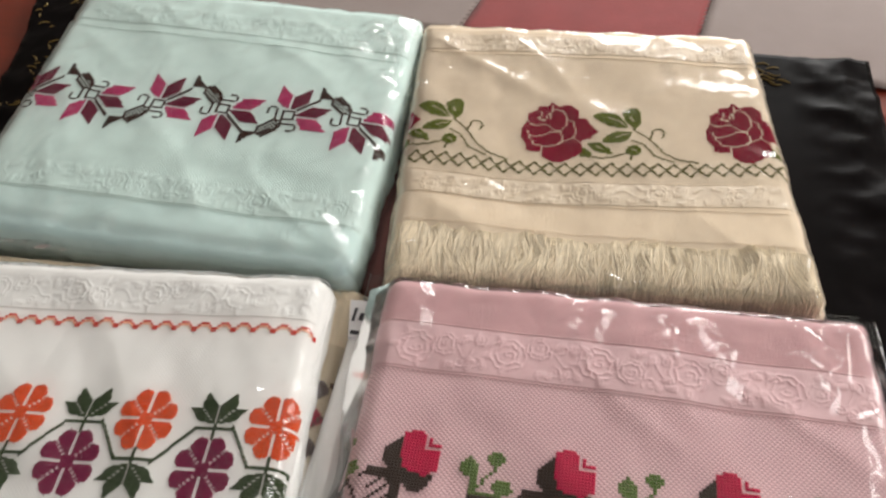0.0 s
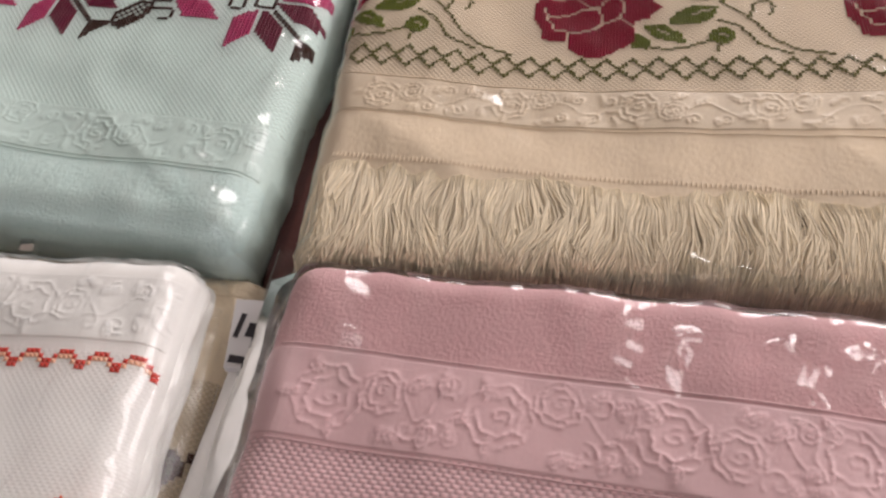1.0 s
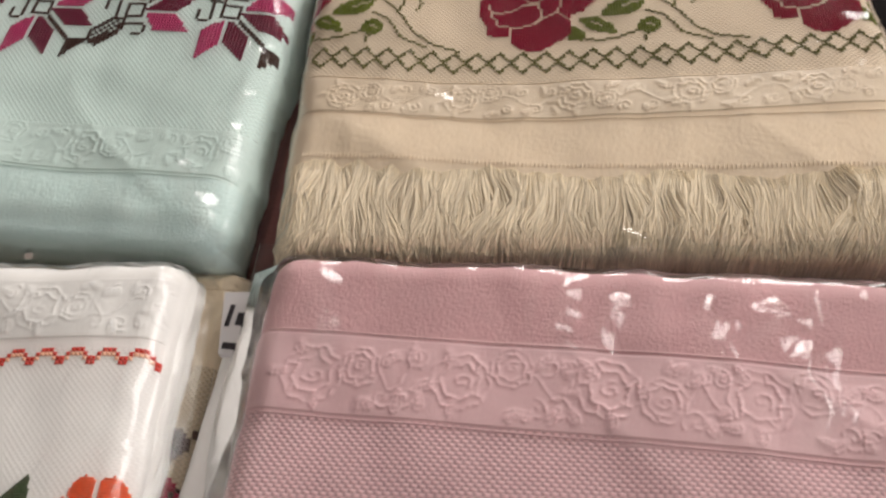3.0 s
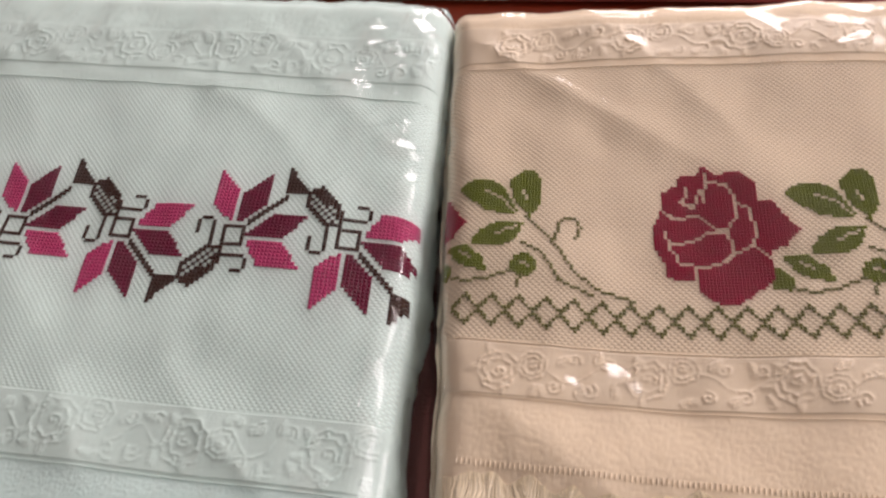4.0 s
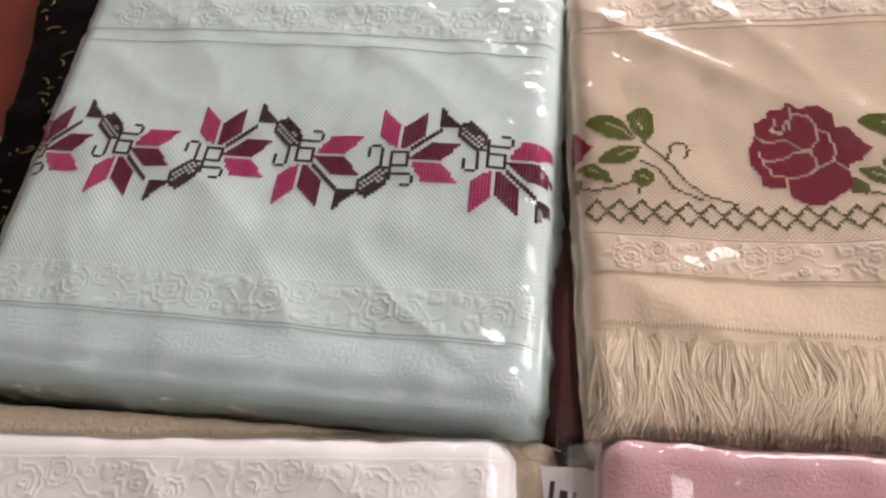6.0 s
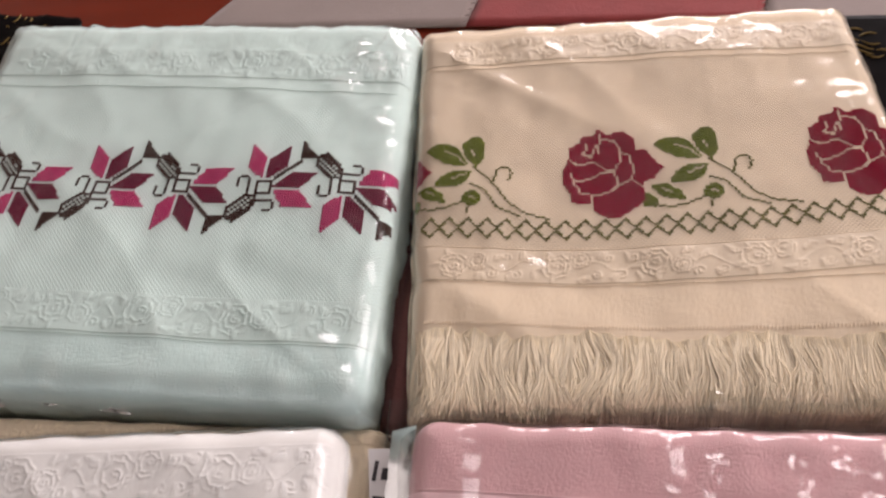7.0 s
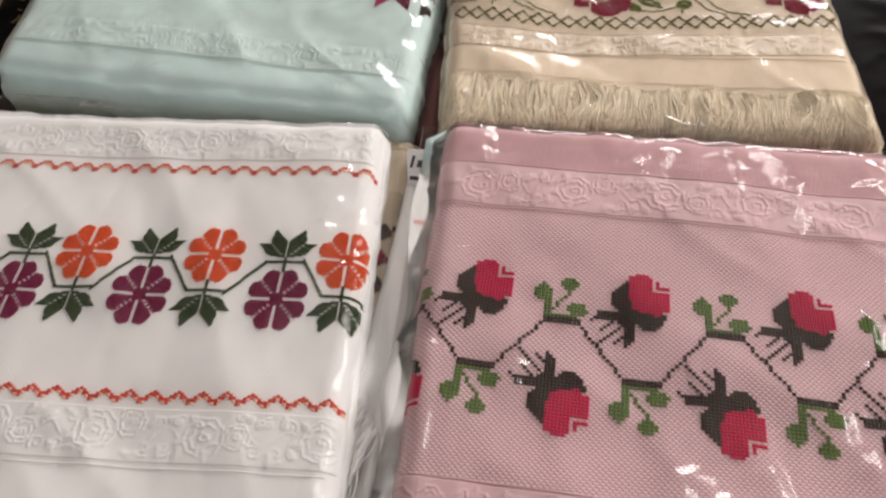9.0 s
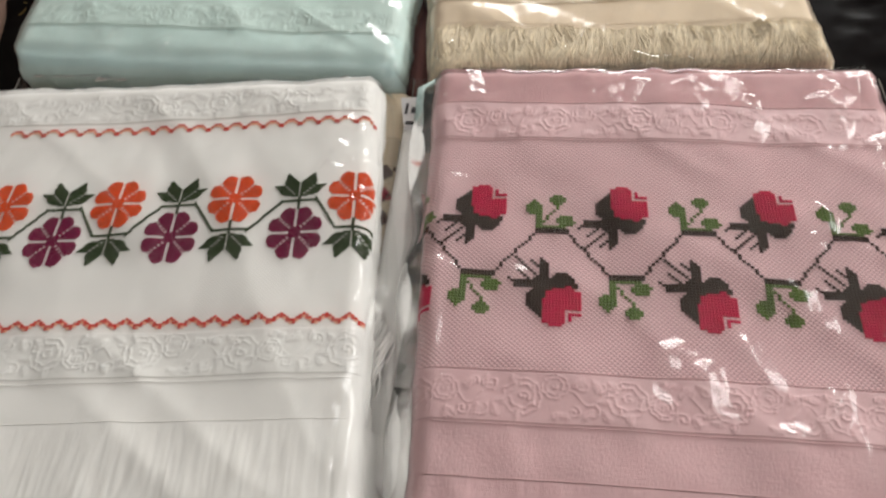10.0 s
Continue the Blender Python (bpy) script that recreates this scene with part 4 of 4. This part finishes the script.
# ---- pink towel ----
pink = Towel([(0.006, 0.002), (0.308, 0.016), (0.330, -0.345), (0.034, -0.350)], 0.034, 0.064, 0.013, 0.0018, 8.8, 3.7)
pink_row = turned(0.1355, -0.1315, 1.6)
py_ = lambda x, y: (-(x - 0.1355) * math.sin(radians(1.6)) + (y + 0.1315) * math.cos(radians(1.6)))
pink_thing = build_towel("folded_towel", pink, [pink_plain, pink_weave, pink_velour], lambda x, y: 1 if -0.104 < py_(x, y) < 0.0645 else 2 if py_(x, y) > 0.099 else 0, "dusty pink folded cotton towel with red rosebud border", 3)
for yy in (0.099, 0.0645, -0.104, -0.135, -0.163):
    along(pink, pink_thing, "seam", [q for q in [pink_row(-0.14 + 0.36 * i / 60, yy) for i in range(61)] if pink.inside(*q) > 0.001], 0.00035, pink_plain)
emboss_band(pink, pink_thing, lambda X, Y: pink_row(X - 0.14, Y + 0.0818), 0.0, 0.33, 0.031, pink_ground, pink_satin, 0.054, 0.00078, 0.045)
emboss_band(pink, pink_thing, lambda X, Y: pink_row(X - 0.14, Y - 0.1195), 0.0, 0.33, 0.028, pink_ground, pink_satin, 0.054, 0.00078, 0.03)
bud = {}
fill(bud, [(-3, 12), (-7.4, 7.6), (-7.2, 3.2), (-5.6, 0.8), (-1, -1), (0.6, -4.8), (3.1, -5.8), (6, -4.8), (9, -0.6), (6, 3), (-1, 5)], "d")
fill(bud, [(-5.2, 1), (-10.5, 0.9), (-13.2, -3.1), (-10.6, -2.7), (-5.5, -2.8), (-3.6, -5), (-3, -8.8), (-3.6, -11.8), (-0.9, -9.7), (0, -5.8), (0, -1)], "d")
fill(bud, [(-2.6, 13), (0.7, 14.9), (3.2, 14.3), (9.4, 10.6), (10, 5.6), (9, 1.6), (5.9, -0.2), (1.6, 0.6), (-1.8, 1.5)], "r")
for line in ([(5, 14), (5, 9), (9, 9)], [(7, 11), (10, 11)], [(7, 13), (7, 12)]):
    stroke(bud, line, None)
stroke(bud, [(-5, -5), (-11, -11)], "d")
stroke(bud, [(-3, -7), (-6, -10)], "d")
stroke(bud, [(-7, -3), (-10, -6)], "d")
trio = {}
stroke(trio, [(-3, 1), (5, 1)], "g")
stroke(trio, [(-3, 1), (-3, 6)], "g")
stroke(trio, [(-2, 1), (-2, 6)], "g")
stroke(trio, [(-1, 3), (4, 10)], "g")
disc(trio, -4, 8.2, 2.2, "g", 1.35)
disc(trio, 2.9, 11.6, 2.6, "g", 0.75)
disc(trio, 5.4, 3.4, 2.7, "g", 0.8)
vine = {}
stroke(vine, [(-3, 0), (6, 0)], "d", 2)
stroke(vine, [(6, -1), (18, -16)], "d")
PINK_PITCH = 0.00201
for k in range(-5, 5):
    up = k % 2 == 0
    q = 21 * k * PINK_PITCH
    g = 1 if up else -1
    mid = -12.5 * PINK_PITCH
    at = lambda a, b, q=q, g=g: pink_row(0.9 * a + q + (0 if g > 0 else 1.2 * PINK_PITCH), mid + g * 12.2 * PINK_PITCH + 0.9 * b)
    sew(pink, pink_thing, "embroidered_rosebud", bud if up else flipped(bud), {"r": scarlet, "d": dark_olive}, at, PINK_PITCH, "scarlet cross-stitch rosebud with dark sepals")
    tr = lambda a, b, q=q, g=g: pink_row(a + q, mid - g * 8.5 * PINK_PITCH + b)
    sew(pink, pink_thing, "embroidered_leaf_trio", flipped(trio) if up else trio, {"g": bud_green}, tr, PINK_PITCH, "green cross-stitch leaves")
    sew(pink, pink_thing, "embroidered_vine", {(i, -j): c for (i, j), c in vine.items()} if up else vine, {"d": dark_olive}, tr, PINK_PITCH, "dark cross-stitch vine")
pleated_fringe(pink, pink_thing, lambda X, Y: pink_row(X, Y), -0.125, 0.20, -0.164, -0.25, pink_plain, 47.0, "dense pleated pink fringe")


# ---- clear bags ----
def clear_bag(tw, margin, seed, crease, rim_drop, label, lift=0.0016, taut=False, tucks=()):
    """Clear film drawn over a towel: it lies on the cloth, creases, and falls away past the rim to a flat sealed edge."""
    thing = tagged(new("clear_plastic_bag"), label, "plastic bag", "clear bags")
    n = 250
    grow = [(c - tw.mid) for c in tw.c]
    corners = [tw.mid + g * (1 + margin / g.length * 1.4) for g in grow]
    S = spread(n)
    verts, faces = [], []
    for r in S:
        for s in S:
            a, b, c, d = corners
            q = (a * (1 - s) + b * s) * r + (d * (1 - s) + c * s) * (1 - r)
            dd = tw.inside(q.x, q.y)
            if dd < 0.0009:
                inner = tw.top - tw.radius + 0.004
                fall = min(1.0, (0.0009 - dd) / margin)
                z = inner - rim_drop * fall + 0.0006 * fbm(q.x * 25, q.y * 25, seed)
            else:
                z = tw.high(q.x, q.y)
                if dd < tw.radius:
                    z += 0.002 * (1 - dd / tw.radius)
            ridge = 1 - abs(fbm(q.x * 17 + seed, q.y * 17, seed, 2)) * 2.2
            stretch = 1 - abs(fbm(q.x * 55 + seed, q.y * 13, seed + 4, 2)) * 2.4
            side = 1.0 - min(1.0, max(0.0, dd) / 0.06)
            if taut:  # the film is drawn straight across the rounded right-hand rim
                e0, e1 = tw.c[1], tw.c[2]
                e = (e1 - e0).normalized()
                dr = -(e.x * (q.y - e0.y) - e.y * (q.x - e0.x))
                apex, lean = 0.015 + 0.003 * fbm(q.y * 7, seed, 1), 0.58 + 0.22 * fbm(q.y * 11, seed, 2)
                crest = tw.top + tw.slope[0] * (q.x - tw.mid.x) + 0.0012 + 0.0012 * abs(fbm(q.y * 16, seed, 3))
                if -0.001 < dr < apex and dd > -0.001 and dr < dd + 0.004:
                    z = max(z, crest - lean * (apex - dr))
                elif apex <= dr < apex + 0.02 and dd > 0.012:
                    z = max(z, crest - 0.12 * (dr - apex) - 0.0016)
            z += lift + crease * min(1.0, max(0.0, dd / 0.008)) * (0.25 + 0.75 * side) * (max(0.0, ridge) ** 3 + 0.6 * max(0.0, stretch) ** 3) + 0.0003 * fbm(q.x * 40, q.y * 40, seed + 8) * min(1.0, max(0.0, dd / 0.008))
            for tx, ty, deg, ln, wd, hh in tucks:  # single tucks of the film, each with two flat flanks
                ex, ey = q.x - tx, q.y - ty
                ca, sa = math.cos(radians(deg)), math.sin(radians(deg))
                u, v = (ex * ca + ey * sa) / ln, (-ex * sa + ey * ca) / wd
                v += 0.7 * noise.noise(Vector((u * 1.8, tx * 90, seed)))
                if abs(u) < 1 and abs(v) < 1:
                    z += hh * (1 - abs(v)) * min(1.0, 2.2 * (1 - abs(u)))
            verts.append((q.x, q.y, z))
    w = n + 1
    for j in range(n):
        for i in range(n):
            faces.append((j * w + i, j * w + i + 1, (j + 1) * w + i + 1, (j + 1) * w + i))
    ob = mesh_object("film", verts, faces, film, thing)
    ob.visible_shadow = False
    for i in (0, n):  # heat-sealed sides
        v, f = [], []
        tube_into(v, f, [verts[j * w + i] for j in range(0, n + 1, 2)], 0.0003, 5)
        seal = mesh_object("side_seal", v, f, film, thing)
        seal.visible_shadow = False
    return thing


def bag_flap(bag, start, end, out, z0, z1, seed, ripple=0.004):
    """A loose edge of the film that stands off along one side of a bag."""
    nx, ny = 90, 9
    a, b, o = Vector(start), Vector(end), Vector(out)
    verts, faces = [], []
    for j in range(ny + 1):
        for i in range(nx + 1):
            u, g = i / nx, j / ny
            q = a + (b - a) * u
            wide = 0.75 + 0.5 * noise.noise(Vector((u * 5, seed, 2)))
            q = q + o * (g * wide)
            wave = noise.noise(Vector((q.x * 40, q.y * 40, seed + g))) + 0.6 * noise.noise(Vector((q.x * 110, q.y * 110, seed + 2 * g)))
            verts.append((q.x, q.y, z0 + (z1 - z0) * g + ripple * g * wave))
    w = nx + 1
    for j in range(ny):
        for i in range(nx):
            faces.append((j * w + i, j * w + i + 1, (j + 1) * w + i + 1, (j + 1) * w + i))
    ob = mesh_object("loose_flap", verts, faces, film, bag)
    ob.visible_shadow = False


mint_bag = clear_bag(mint, 0.012, 1.0, 0.0026, 0.030, "creased clear plastic bag round the mint towel", 0.0016, True, ((-0.072, 0.268, -50, 0.020, 0.011, 0.0052), (-0.080, 0.238, -62, 0.016, 0.013, 0.0058), (-0.050, 0.282, -48, 0.022, 0.009, 0.0042), (-0.048, 0.205, -60, 0.014, 0.010, 0.0045), (-0.060, 0.255, -75, 0.012, 0.007, 0.0034), (-0.04, 0.03, 130, 0.025, 0.0090, 0.0041), (-0.24, 0.015, 80, 0.014, 0.0075, 0.0034), (-0.2, 0.012, 100, 0.012, 0.0075, 0.0034)))
cream_bag = clear_bag(cream, 0.007, 2.0, 0.0011, 0.020, "creased clear plastic bag round the cream towel", 0.0016, True, ((0.17, 0.288, 62, 0.024, 0.0075, 0.0034), (0.19, 0.28, 55, 0.018, 0.0075, 0.0034), (0.245, 0.226, 20, 0.012, 0.0075, 0.0034), (0.225, 0.022, 5, 0.045, 0.0075, 0.0034), (0.17, 0.02, -8, 0.03, 0.0075, 0.0034), (0.012, 0.02, 80, 0.02, 0.0075, 0.0034), (0.055, 0.092, 25, 0.016, 0.0090, 0.0041)))
white_bag = clear_bag(white, 0.012, 3.0, 0.0030, 0.020, "creased clear plastic bag round the white towel", 0.0016, True, ((-0.048, -0.075, 85, 0.03, 0.0090, 0.0041), (-0.05, -0.105, 20, 0.012, 0.0075, 0.0034), (-0.035, -0.14, 75, 0.02, 0.0075, 0.0034), (-0.012, -0.25, 80, 0.04, 0.0090, 0.0041)))
pink_bag = clear_bag(pink, 0.020, 4.0, 0.0026, 0.024, "creased clear plastic bag round the pink towel", 0.0016, False, ((0.13, -0.022, 88, 0.02, 0.0083, 0.0050), (0.146, -0.022, 70, 0.016, 0.0066, 0.0040), (0.185, -0.024, 100, 0.018, 0.0099, 0.0059), (0.205, -0.02, 60, 0.016, 0.0099, 0.0059), (0.215, -0.045, 95, 0.024, 0.0116, 0.0069), (0.27, -0.03, 80, 0.03, 0.0132, 0.0079), (0.035, -0.03, 95, 0.03, 0.0099, 0.0059), (0.155, -0.235, 70, 0.026, 0.0120, 0.0055), (0.18, -0.245, 100, 0.022, 0.0120, 0.0055), (0.205, -0.225, 120, 0.022, 0.0090, 0.0041), (0.23, -0.255, 40, 0.03, 0.0105, 0.0048), (0.235, -0.19, 110, 0.024, 0.0090, 0.0041), (0.075, -0.185, 80, 0.016, 0.0075, 0.0034), (0.25, -0.13, 75, 0.02, 0.0075, 0.0034)))
bag_flap(mint_bag, (-0.040, 0.300), (-0.024, 0.006), (0.014, 0.0), 0.052, 0.036, 1.5)
bag_flap(mint_bag, (-0.310, 0.004), (-0.026, 0.008), (0.0, -0.010), 0.046, 0.042, 2.5, 0.002)
bag_flap(cream_bag, (0.000, 0.003), (0.286, 0.030), (0.002, -0.012), 0.046, 0.040, 3.5)
bag_flap(cream_bag, (0.252, 0.300), (0.286, 0.035), (0.008, 0.0), 0.046, 0.034, 4.5)
bag_flap(white_bag, (-0.034, -0.015), (0.008, -0.325), (0.017, 0.0), 0.051, 0.040, 5.5, 0.001)
bag_flap(pink_bag, (0.010, 0.000), (0.304, 0.013), (0.0, 0.012), 0.056, 0.058, 6.5, 0.0012)
bag_flap(pink_bag, (0.008, 0.000), (0.034, -0.330), (-0.018, 0.0), 0.053, 0.042, 7.5, 0.0008)
